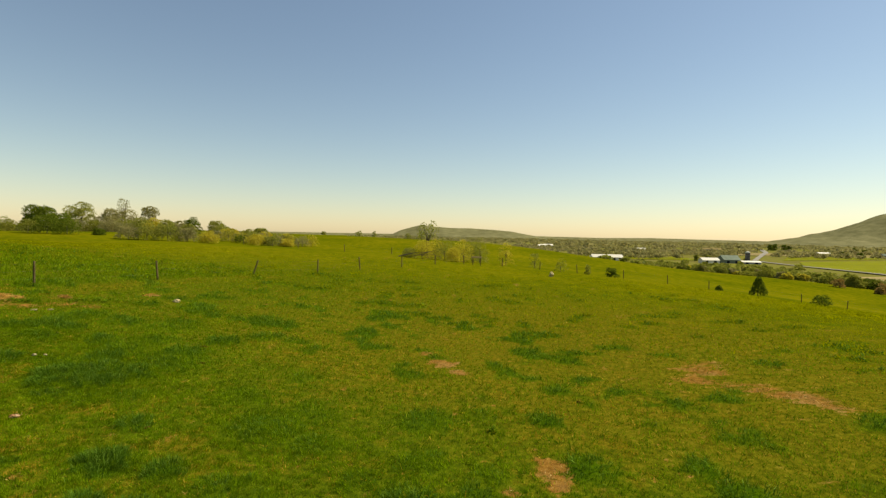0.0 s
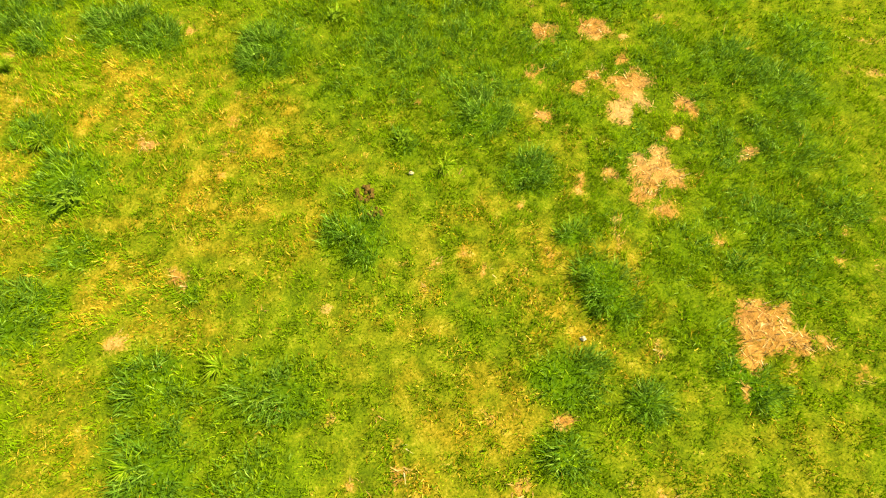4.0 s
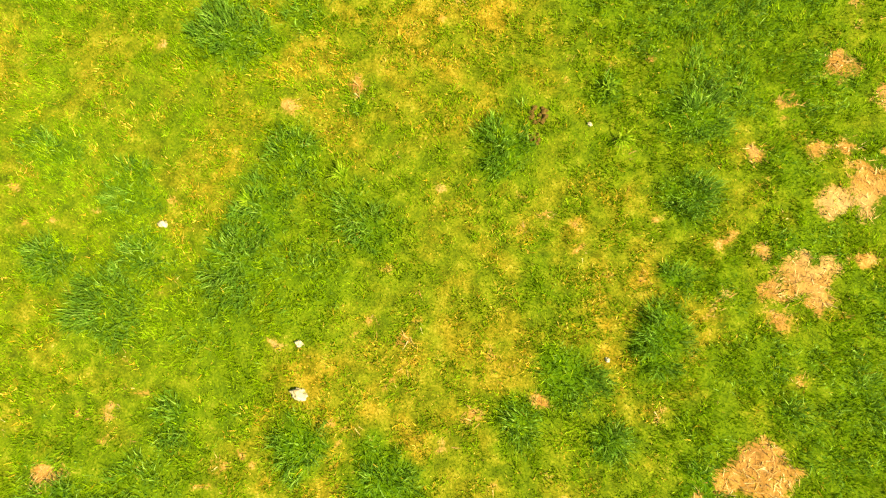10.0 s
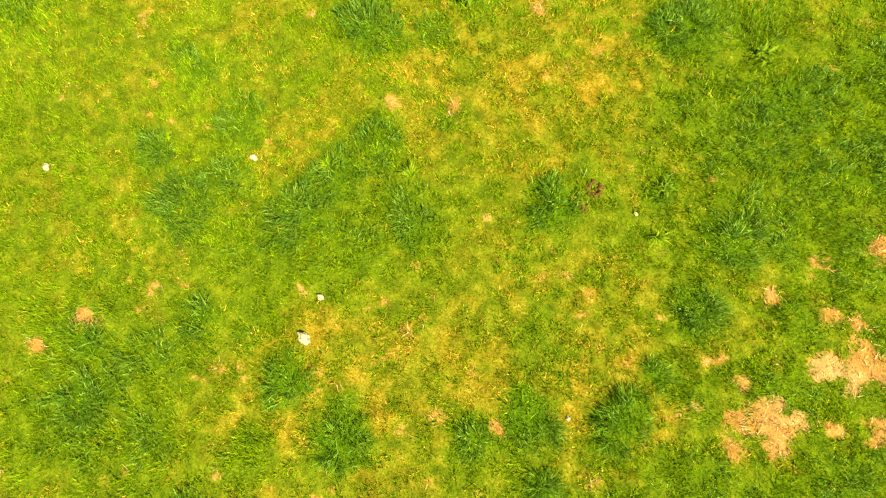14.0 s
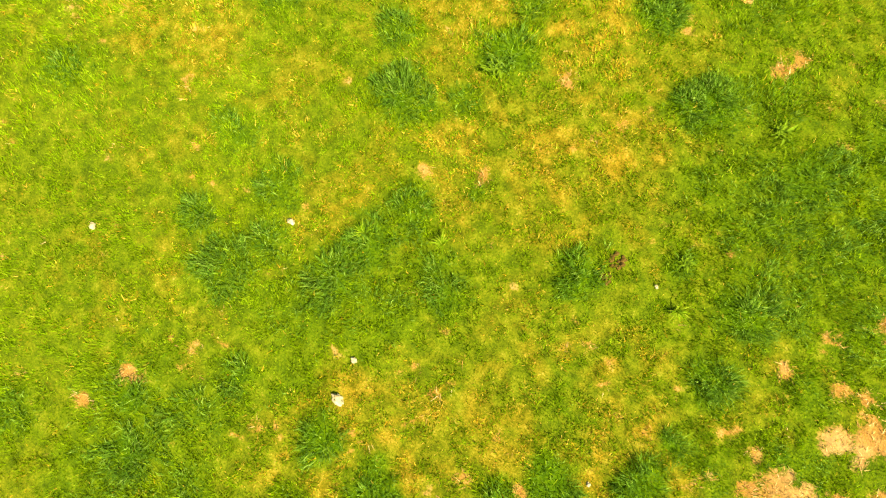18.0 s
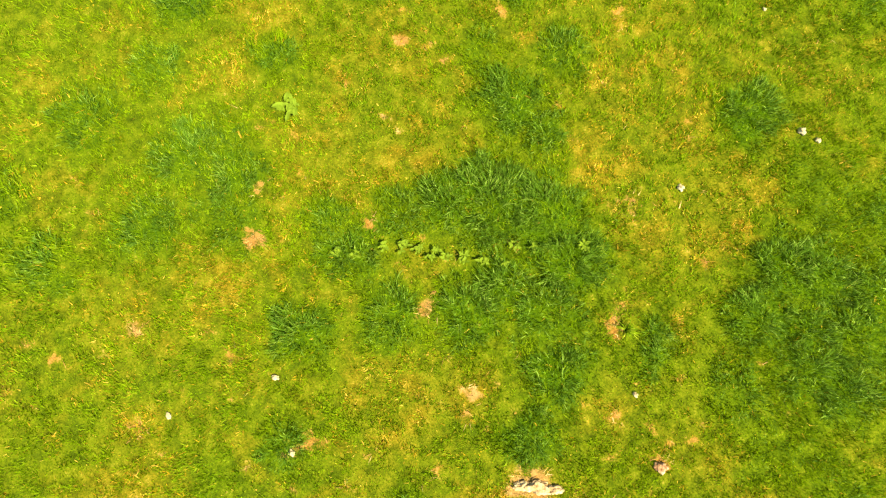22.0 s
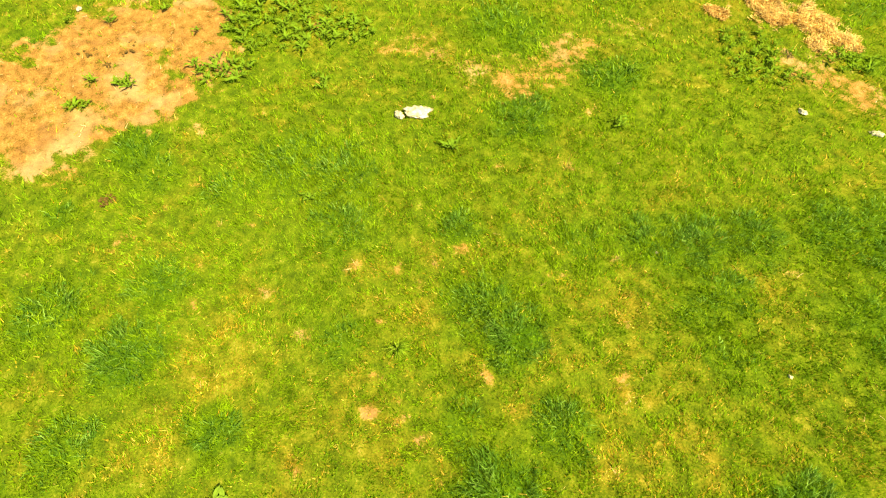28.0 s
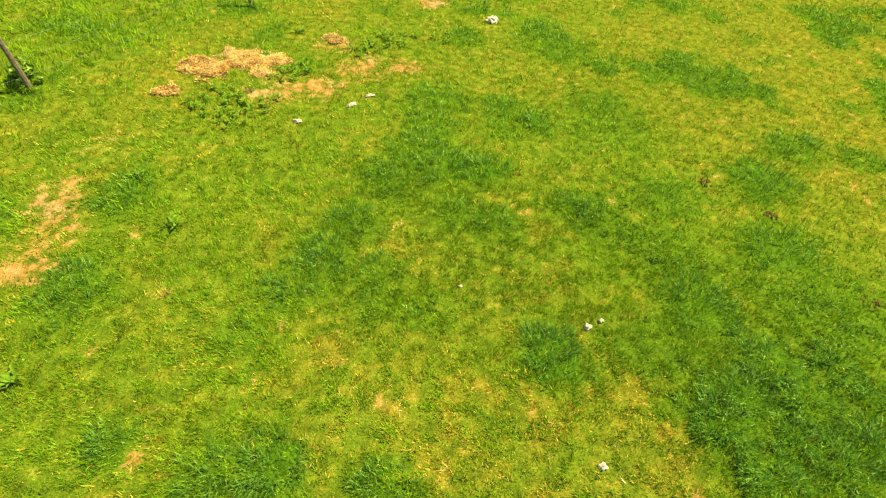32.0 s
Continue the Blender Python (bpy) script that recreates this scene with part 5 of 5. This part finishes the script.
def trunk_bm(h, r, limbs, spread, seed):
    rnd = random.Random(seed)
    bm = bmesh.new()

    def tube(p0, p1, r0, r1, bend):
        d = (p1 - p0)
        side = d.cross(Vector((0.3, 0.9, 0.2))).normalized()
        other = d.cross(side).normalized()
        rings = []
        for k in range(5):
            t = k / 4
            c = p0 + d * t + side * bend * math.sin(t * math.pi)
            rr = r0 + (r1 - r0) * t
            rings.append([bm.verts.new(c + (side * math.cos(a) + other * math.sin(a)) * rr) for a in [i * math.pi / 3 for i in range(6)]])
        for x0, x1 in zip(rings, rings[1:]):
            for i in range(6):
                bm.faces.new((x0[i], x0[(i + 1) % 6], x1[(i + 1) % 6], x1[i]))

    tube(Vector((0, 0, -0.3)), Vector((rnd.uniform(-0.1, 0.1) * h, rnd.uniform(-0.1, 0.1) * h, h * 0.7)), r, r * 0.4, h * 0.03)
    for k in range(limbs):
        a, z = k * 2.4 + rnd.uniform(-0.4, 0.4), h * rnd.uniform(0.2, 0.5)
        e = Vector((math.cos(a) * spread * rnd.uniform(0.5, 0.9), math.sin(a) * spread * rnd.uniform(0.5, 0.9), z + h * rnd.uniform(0.25, 0.5)))
        tube(Vector((0, 0, z)), e, r * 0.45, r * 0.1, h * 0.04)
    return bm


def tree(name, x, y, w, h, material, label, n=1500, leaf=0.22, clear=0.25, limbs=6, category="tree", seed=None, lumps=14):
    """A tapered trunk with limbs under a crown of leaves in uneven lumps."""
    seed = seed if seed is not None else int(abs(x * 13 + y * 7)) + 3
    t = empty(name, pose(x, y, hz(x, y), 0, 0, seed * 37 % 360), label, category)
    part("trunk", trunk_bm(h * (0.8 if clear < 0.15 else 1), max(0.05, h * 0.028) * (0.6 if clear < 0.15 else 1), limbs, w * 0.34, seed), M_BARK, t)
    rnd = random.Random(seed)
    blobs = []
    low = clear < 0.15
    mid, tall = (0.0, h * 0.86) if low else (h * (clear + (1 - clear) * 0.5), h * (1 - clear) * 0.42)
    for k in range(lumps):
        a, u = k * 2.399, (k + 0.5) / lumps
        up = (u if low else 2 * u - 1) * rnd.uniform(0.75, 1.0)
        q = math.sqrt(max(0.0, 1 - up * up)) * rnd.uniform(0.45, 1.0)
        r = w * rnd.uniform(0.12, 0.22)
        blobs.append((math.cos(a) * q * w * 0.38, math.sin(a) * q * w * 0.38, max(mid + up * tall, r * 0.4), r, max(min(r * 0.8, h * 0.25), h * 0.1)))
    v, f = foliage(blobs, n, leaf, seed)
    crown = mesh_of("crown", v, f, material)
    crown.parent = t
    return t


def shrub(x, y, w, h, material, label, n=900, leaf=0.1, **kw):
    return tree("shrub", x, y, w, h, material, label, n, leaf, 0.05, 5, "shrub", **kw)


# by the fence line
shrub(-25.75, 22.75, 0.75, 0.6, M_DOCK, "small leafy green shrub at the foot of a post", 900, 0.05)
shrub(25.6, 78, 2.3, 1.7, M_LEAF_DARK, "round dark green shrub at the fence", 1000)
shrub(22.2, 79, 1.3, 1.8, M_LEAF_MID, "thin upright green shrub at the fence", 300)
shrub(18.2, 79.6, 2.4, 2.2, M_LEAF_MID, "thin bare-twigged shrub at the fence", 260)
shrub(41.6, 77.5, 1.2, 0.9, M_LEAF_DARK, "low dark shrub at the fence", 400)
juniper = empty("juniper", pose(46.0, 75, hz(46.0, 75)), "dense dark green bushy juniper below the pasture", "shrub")
part("trunk", trunk_bm(2.4, 0.07, 4, 0.5, 5), M_BARK, juniper)
cone = [(math.cos(k * 2.4) * 0.95 * (1 - k / 30) ** 0.75, math.sin(k * 2.4) * 0.95 * (1 - k / 30) ** 0.75, 0.25 + k * 0.085, 0.4 - 0.007 * k, 0.34 + 0.1 * (k % 3)) for k in range(28)]
v, f = foliage(cone, 3200, 0.08, 77)
crown = mesh_of("crown", v, f, M_LEAF_DARK)
crown.parent = juniper
shrub(54.6, 74, 3.0, 1.6, M_LEAF_DARK, "low broad dark green shrub at the fence", 1000)
for k, (sx, sy, w, h) in enumerate([(-3.2, 82, 4.5, 3.6), (0.2, 83, 4.6, 4.2), (3.2, 82, 4.4, 3.8), (6.0, 84, 4.2, 4.3), (-1.4, 85, 5.0, 3.4), (4.8, 86, 4.6, 4.4), (1.6, 80, 3.4, 2.4), (-5.4, 83, 3.0, 1.6)]):
    shrub(sx, sy, w, h, M_LEAF_GOLD if k % 2 == 0 else M_LEAF_PALE, "yellow-flowering spring shrub beyond the fence", 1500, 0.085, lumps=30)
tree("tree", -2.6, 92, 4.2, 6.4, M_LEAF_PALE, "slender half-bare spring tree behind the shrubs", 420, 0.14, 0.45)
shrub(10.2, 84, 3.2, 4.0, M_LEAF_GOLD, "sparse budding yellow shrub beside the fence", 1300, 0.08)
shrub(15.0, 84, 2.4, 3.2, M_LEAF_PALE, "sparse budding shrub beside the fence", 500, 0.08)
fallen = part("fallen_branch", trunk_bm(7.0, 0.09, 7, 0.9, 8), M_BARK)
fallen.matrix_basis = pose(-6.6, 80.6, hz(-6.6, 80.6) + 0.2, 0, 86, 4)
tagged(fallen, "dark dead branch lying at the feet of the shrubs", "branch")
# on the hill
tree("tree", -117, 150, 13.5, 8.8, M_LEAF_DARK, "dark green broad tree on the hill", 9000, 0.22, 0.02, lumps=20)
shrub(-106, 142, 9.5, 6.0, M_LEAF_DARK, "dark green thicket on the hill", 4500, 0.17)
tree("tree", -118, 168, 13, 12.2, M_LEAF_PALE, "pale yellow-green spring tree on the hill", 6500, 0.2, 0.06, lumps=24)
tree("tree", -109, 172, 16, 9, M_WOOD_FAR, "grey-green half-leafed tree on the hill", 8000, 0.2, 0.02, lumps=20)
tree("tree", -110.5, 178, 5.5, 12, M_WOOD_FAR, "bare-topped spring tree on the hill", 800, 0.15, 0.4)
tree("tree", -93.8, 165, 6.5, 8.6, M_WOOD_FAR, "small flat-crowned tree on a thin trunk", 2200, 0.17, 0.5)
for sx, sy, w, h, m in [(-134, 158, 9, 5.5, M_LEAF_MID), (-128, 170, 9, 5, M_LEAF_MID), (-97, 152, 9, 4, M_WOOD_FAR), (-87, 150, 9, 4.6, M_WOOD_FAR), (-82, 140, 7, 4.2, M_LEAF_PALE), (-76, 136, 7, 4.2, M_LEAF_GOLD),
                        (-70, 132, 7, 4, M_LEAF_PALE), (-66, 130, 6, 3.6, M_WOOD_FAR), (-62, 126, 5.5, 3.2, M_LEAF_PALE), (-78, 160, 7, 5.5, M_LEAF_DARK), (-70, 160, 7, 5, M_LEAF_PALE),
                        (-58, 140, 6, 2.8, M_LEAF_GOLD), (-52, 138, 6, 2.6, M_LEAF_PALE), (-47, 136, 6, 2.6, M_LEAF_GOLD), (-42, 140, 5, 2.2, M_LEAF_PALE), (-64, 150, 7, 3.2, M_LEAF_PALE), (-55, 155, 7, 3, M_LEAF_MID)]:
    shrub(sx, sy, w, h, m, "spring thicket on the hill above the pasture", 4200, 0.14, lumps=24)
for sx, sy, w, h, m in [(-90, 112, 6, 3.2, M_LEAF_MID), (-86, 112, 6.5, 4.4, M_LEAF_DARK), (-81.5, 112, 6.5, 4.2, M_LEAF_DARK), (-76, 114, 3, 1.6, M_LEAF_DARK), (-64.5, 106, 6, 3.4, M_WOOD_FAR), (-61, 106.5, 6, 4.2, M_LEAF_PALE),
                        (-57.5, 108, 6, 4.2, M_LEAF_PALE), (-54.5, 110, 5, 3.4, M_WOOD_FAR), (-49, 108, 5, 2.6, M_LEAF_GOLD), (-41, 113, 5, 2.6, M_LEAF_GOLD), (-38.5, 115, 4.5, 2.4, M_LEAF_PALE), (-35, 116, 4, 1.8, M_LEAF_GOLD)]:
    shrub(sx, sy, w, h, m, "low spring scrub on the slope above the fence", 1100 if m is M_LEAF_MID else 1700, 0.13, lumps=18)
for sx, sy, w, h, m in [(-133, 156, 9, 4, M_LEAF_MID), (-126, 158, 9, 4.6, M_WOOD_FAR), (-119, 160, 9, 5, M_LEAF_MID), (-113.5, 160, 9, 4.4, M_WOOD_FAR), (-108, 160, 8, 4.6, M_LEAF_MID), (-103.5, 160, 8, 5.6, M_WOOD_FAR),
                        (-98.5, 160, 8, 4.8, M_LEAF_MID), (-94, 162, 7, 3.4, M_WOOD_FAR), (-89, 162, 7, 3, M_LEAF_PALE)]:
    shrub(sx, sy, w, h, m, "close thicket between the trees on the hill", 2600, 0.16, lumps=24)
for k in range(15):
    shrub(-56 + 1.75 * k, 121 + (k * 7) % 5, 4.6, 2.3 + 0.3 * (k % 4), (M_LEAF_PALE, M_WOOD_FAR, M_LEAF_GOLD)[k % 3], "airy budding scrub along the brow of the hill", 620, 0.12, lumps=16)
shrub(-46.5, 118, 3.4, 2.2, M_LEAF_DARK, "dark round shrub on the hill", 500, 0.14)
shrub(-88, 120, 3.2, 1.4, M_LEAF_DARK, "low dark shrub on the hill", 300, 0.14)
for sx, sy, w, h in [(-35, 215, 4, 2.6), (-29, 218, 2.4, 2.6), (-50, 216, 3, 1.6), (-14, 205, 4, 2.4), (-8, 190, 5, 3)]:
    shrub(sx, sy, w, h, M_LEAF_MID, "lone shrub on the skyline of the hill", 260, 0.2)

# hedge and scrub at the lower edge of the hill
rh = random.Random(5)
for k in range(44):
    t = k / 43
    sx, sy = 84 + 50 * t + rh.uniform(-3, 3), 194 - 46 * t + rh.uniform(-8, 8)
    shrub(sx, sy, rh.uniform(4, 7.5), rh.uniform(1.8, 3.8), (M_LEAF_MID, M_LEAF_PALE, M_LEAF_GOLD, M_LEAF_DARK, M_LEAF_PALE, M_LEAF_MID, M_WOOD_FAR)[k % 7], "leafy hedgerow shrub at the foot of the hill", 1400, 0.2)


for sx, sy, w, h in [(121, 141, 4.5, 3.2), (118, 139, 3.0, 2.0), (112, 146, 4.0, 2.6)]:
    shrub(sx, sy, w, h, M_LEAF_RED, "russet budding shrub at the foot of the hill", 1500, 0.14)
for k, (sx, sy, w, h) in enumerate([(886, 1400, 17, 19), (902, 1406, 18, 22), (922, 1398, 18, 20), (940, 1404, 16, 17), (1010, 1270, 16, 15), (962, 1180, 14, 14), (700, 905, 12, 11), (742, 918, 13, 10)]):
    tree("tree", sx, sy, w, h, M_LEAF_DARK, "dark evergreen standing among the valley fields", 1500, 0.9, 0.05, 4)
for sx, sy, w, h in [(322, 628, 9, 10), (314, 640, 8, 9), (330, 642, 9, 8), (375, 640, 8, 6)]:
    tree("tree", sx, sy, w, h, M_LEAF_MID, "leafy farm tree behind the barn", 1800, 0.4, 0.1, 4)


def woods(name, x0, x1, y0, y1, count, tall, wide, per, seed, label, material=None):
    """Far trees that nobody could count: crowns of leaf clumps, joined."""
    r = np.random.default_rng(seed)
    xs, ys = r.uniform(x0, x1, count), r.uniform(y0, y1, count)
    ok = fbm(xs / 120, ys / 120, seed, 3) > 0.43
    ok &= (np.abs(xs - 328 - (ys - 250) * 0.18) > 18) | (ys > 680)
    ok &= (np.abs(xs - 403 - (ys - 668) * 0.655) > 24) | (ys < 640) | (ys > 1160)
    ok &= (xs < 375 + (ys - 540) * 0.6) | (ys > 790)
    ok &= np.hypot(xs - 335, (ys - 590) * 0.5) > 45
    blobs = []
    for bx, by, bz in zip(xs[ok], ys[ok], height(xs[ok], ys[ok])):
        h, w = tall * r.uniform(0.55, 1.2), wide * r.uniform(0.7, 1.2)
        for q in range(3):
            blobs.append((bx + r.uniform(-0.3, 0.3) * w, by + r.uniform(-0.3, 0.3) * w, bz + h * r.uniform(0.3, 0.7), w * 0.34, h * 0.32))
    v, f = foliage(blobs, per * max(1, len(blobs)), wide * 0.1, seed, 0.8)
    return tagged(mesh_of(name, v, f, material or M_WOOD_FAR), label, "woods", kind="stuff")


woods("valley_trees", 60, 420, 230, 560, 330, 4.6, 8, 60, 3, "scattered spring trees and scrub along the valley farm", M_LEAF_PALE)
woods("valley_woods", 40, 1100, 640, 1150, 1500, 8, 13, 22, 4, "spring woods across the valley")
woods("far_woods", -400, 3000, 1200, 3300, 3600, 13, 26, 13, 5, "distant woods on the valley floor")


# ---- the valley ----
def draped(name, corners, material, label, lift, cells=14, category="field"):
    """A sheet over four corners that follows the ground."""
    (ax, ay), (bx, by), (cx, cy), (dx, dy) = corners
    u, v = np.meshgrid(np.linspace(0, 1, cells), np.linspace(0, 1, cells))
    u, v = u.ravel(), v.ravel()
    xs = (1 - v) * ((1 - u) * ax + u * bx) + v * ((1 - u) * dx + u * cx)
    ys = (1 - v) * ((1 - u) * ay + u * by) + v * ((1 - u) * dy + u * cy)
    i = np.arange(cells * cells).reshape(cells, cells)
    q = np.stack([i[:-1, :-1], i[:-1, 1:], i[1:, 1:], i[1:, :-1]], -1).reshape(-1, 4)
    return tagged(mesh_of(name, np.c_[xs, ys, height(xs, ys) + lift], q, material, True), label, category, kind="structure")


draped("field", [(353, 412), (660, 762), (452, 655), (392, 560)], M_FIELD, "bright green crop field in the valley", 0.5)
draped("field", [(455, 690), (690, 810), (900, 1090), (560, 840)], M_FIELD, "green field beyond the farm", 0.5)
draped("field", [(215, 270), (325, 262), (338, 392), (262, 370)], M_TAN, "tan stubble field below the hill", 0.5)
draped("field", [(440, 900), (900, 920), (1000, 1120), (520, 1100)], M_TAN, "pale field before the woods", 0.5)
draped("field", [(180, 640), (330, 650), (345, 790), (200, 780)], M_FIELD, "green meadow behind the farm", 0.5)
draped("road", [(325, 250), (332, 250), (408, 668), (399, 668)], M_ROAD, "grey country road through the valley", 0.9, 24, "road")
draped("road", [(400, 668), (407, 668), (722, 1146), (713, 1150)], M_ROAD, "grey country road curving away behind the farm", 0.9, 24, "road")
draped("road", [(713, 1150), (722, 1146), (1140, 1855), (1124, 1862)], M_ROAD, "grey country road climbing in the distance", 0.9, 24, "road")


def box(bm, x0, x1, y0, y1, z0, z1):
    v = [bm.verts.new(p) for p in ((x0, y0, z0), (x1, y0, z0), (x1, y1, z0), (x0, y1, z0), (x0, y0, z1), (x1, y0, z1), (x1, y1, z1), (x0, y1, z1))]
    for q in ((3, 2, 1, 0), (4, 5, 6, 7), (0, 1, 5, 4), (1, 2, 6, 5), (2, 3, 7, 6), (3, 0, 4, 7)):
        bm.faces.new([v[i] for i in q])


def barn(x, y, long, deep, wall, ridge, roof, siding, turn, label, doors=2):
    """A gabled farm building: walls with gables, two roof slopes, doors and windows."""
    b = empty("barn", pose(x, y, hz(x, y), 0, 0, turn), label, "farm building")
    bm = bmesh.new()
    box(bm, -long / 2, long / 2, -deep / 2, deep / 2, -0.8, wall)
    for s in (-1, 1):
        t = [bm.verts.new(p) for p in ((s * long / 2, -deep / 2, wall), (s * long / 2, deep / 2, wall), (s * long / 2, 0, ridge), (s * (long / 2 - 0.2), -deep / 2, wall), (s * (long / 2 - 0.2), deep / 2, wall), (s * (long / 2 - 0.2), 0, ridge))]
        for q in ((0, 1, 2), (3, 5, 4), (0, 2, 5, 3), (1, 4, 5, 2)):
            bm.faces.new([t[i] for i in q])
    part("wall", bm, siding, b)
    for s in (-1, 1):
        bm = bmesh.new()
        e = 0.5
        drop = (ridge - wall) / (deep / 2) * e
        v = [bm.verts.new(p) for p in ((-long / 2 - e, s * (deep / 2 + e), wall - drop + 0.1), (long / 2 + e, s * (deep / 2 + e), wall - drop + 0.1), (long / 2 + e, 0, ridge + 0.1), (-long / 2 - e, 0, ridge + 0.1))]
        u = [bm.verts.new(p.co + Vector((0, 0, 0.18))) for p in v]
        for q in ((0, 1, 2, 3),):
            bm.faces.new([v[i] for i in q])
            bm.faces.new([u[i] for i in q])
        for i in range(4):
            bm.faces.new((v[i], v[(i + 1) % 4], u[(i + 1) % 4], u[i]))
        part("roof", bm, roof, b)
    for k in range(doors):
        bm = bmesh.new()
        c = -long / 2 + long * (k + 0.5) / doors
        # solid slab on the wall; its near-black colour paints an unlit opening
        box(bm, c - min(1.6, long / doors * 0.3), c + min(1.6, long / doors * 0.3), -deep / 2 - 0.12, -deep / 2 - 0.02, 0, min(3.0, wall * 0.85))
        part("door", bm, M_DARK, b)
    return b


barn(332, 600, 21, 13, 4.2, 9.0, M_BLUE, M_BLUE, 8, "large blue-grey gabled barn in the valley")
barn(304, 590, 20, 9, 3.4, 6.0, M_WHITE, M_WHITE, 5, "low white shed beside the barn")
barn(350, 588, 20, 8, 2.2, 3.6, M_WHITE, M_SIDING, -6, "low white-roofed shed by the silo")
barn(190, 600, 36, 10, 3.6, 6.6, M_WHITE, M_WHITE, 4, "long low white farm shed in the valley", 5)
barn(395, 1030, 22, 10, 4, 6.5, M_WHITE, M_SIDING, 0, "white-roofed building before the woods")
barn(720, 980, 26, 11, 4, 6.5, M_WHITE, M_SIDING, 12, "white-roofed building at the far fields")
barn(800, 930, 18, 10, 4, 7, M_BLUE, M_SIDING, -10, "grey-roofed house at the far fields")
barn(220, 1180, 30, 12, 4, 7, M_WHITE, M_SIDING, 3, "white building in the distance")
barn(255, 1260, 24, 12, 4, 7, M_WHITE, M_SIDING, 8, "white building in the distance")
barn(560, 1080, 40, 12, 6, 9, M_TAN, M_SIDING, 5, "long tan building before the woods")

silo = empty("silo", pose(361, 612, hz(361, 612)), "tall grey concrete silo with a domed cap beside the barn", "silo")
bm = bmesh.new()
bmesh.ops.create_cone(bm, cap_ends=True, segments=24, radius1=2.6, radius2=2.6, depth=13, matrix=Matrix.Translation((0, 0, 6)))
silo_body = part("body", bm, M_SILO, silo)
bm = bmesh.new()
bmesh.ops.create_uvsphere(bm, u_segments=24, v_segments=10, radius=2.65, matrix=Matrix.Translation((0, 0, 12.4)) @ Matrix.Diagonal((1, 1, 0.7, 1)))
part("cap", bm, M_WHITE, silo, "pale domed cap")
for k in range(6):
    bm = bmesh.new()
    bmesh.ops.create_cone(bm, cap_ends=True, segments=24, radius1=2.68, radius2=2.68, depth=0.18, matrix=Matrix.Translation((0, 0, 1.5 + k * 1.9)))
    part("hoop", bm, M_SIDING, silo_body, "grey steel hoop")

# the low wooden rack by the shrubs
frame_x, frame_y = 4.9, 74.5
rack = empty("hay_rack", pose(frame_x, frame_y, hz(frame_x, frame_y), 0, 0, 5), "small wooden rack with a pale top board by the fence", "rack")
for s in (-0.55, 0.55):
    bm = bmesh.new()
    box(bm, s - 0.05, s + 0.05, -0.05, 0.05, -0.2, 1.05)
    part("leg", bm, M_POST, rack)
bm = bmesh.new()
box(bm, -0.75, 0.75, -0.12, 0.12, 1.05, 1.27)
part("board", bm, M_BONE, rack, "pale top board")


def mountain(knots, y0, deep, x0, x1, n, label, seed):
    """A wooded ridge: its crest by a few heights along it, with spurs and gullies."""
    ks = np.array(knots, float)
    u, v = np.meshgrid(np.linspace(x0, x1, n), np.linspace(-1, 1, 60))
    u, v = u.ravel(), v.ravel()
    crest = np.interp(u, ks[:, 0], ks[:, 1]) + 26
    crest = crest * (1 + 0.06 * (fbm(u / 90, v * 2, seed, 3) - 0.5))
    z = -26 + crest * np.exp(-(v * 1.7) ** 2) * (1 + 0.35 * (fbm(u / 160, v * 4, seed + 3, 4) - 0.5) * np.minimum(1, np.abs(v) * 3))
    i = np.arange(n * 60).reshape(60, n)
    q = np.stack([i[:-1, :-1], i[:-1, 1:], i[1:, 1:], i[1:, :-1]], -1).reshape(-1, 4)
    return tagged(mesh_of("mountain", np.c_[u, y0 + v * deep, z], q, M_HILL, True), label, "mountain", kind="structure")


mountain([(-460, -26), (-370, -10), (-290, 30), (-153, 69), (-60, 56), (50, 52), (180, 51), (330, 46), (480, 34), (640, 6), (800, -20), (900, -26)], 3600, 520, -460, 900, 160, "long low wooded mountain on the horizon", 71)
mountain([(1500, -26), (1954, 2), (2184, 45), (2347, 92), (2570, 178), (2900, 250), (3400, 270), (4200, 200)], 3000, 700, 1500, 4200, 200, "high wooded mountain beyond the valley", 83)
mountain([(-3000, -10), (-500, 0), (600, 8), (1300, 4), (1700, 12), (2400, 8), (4400, 0)], 4300, 250, -3000, 4400, 200, "faint far ridge on the horizon", 97)
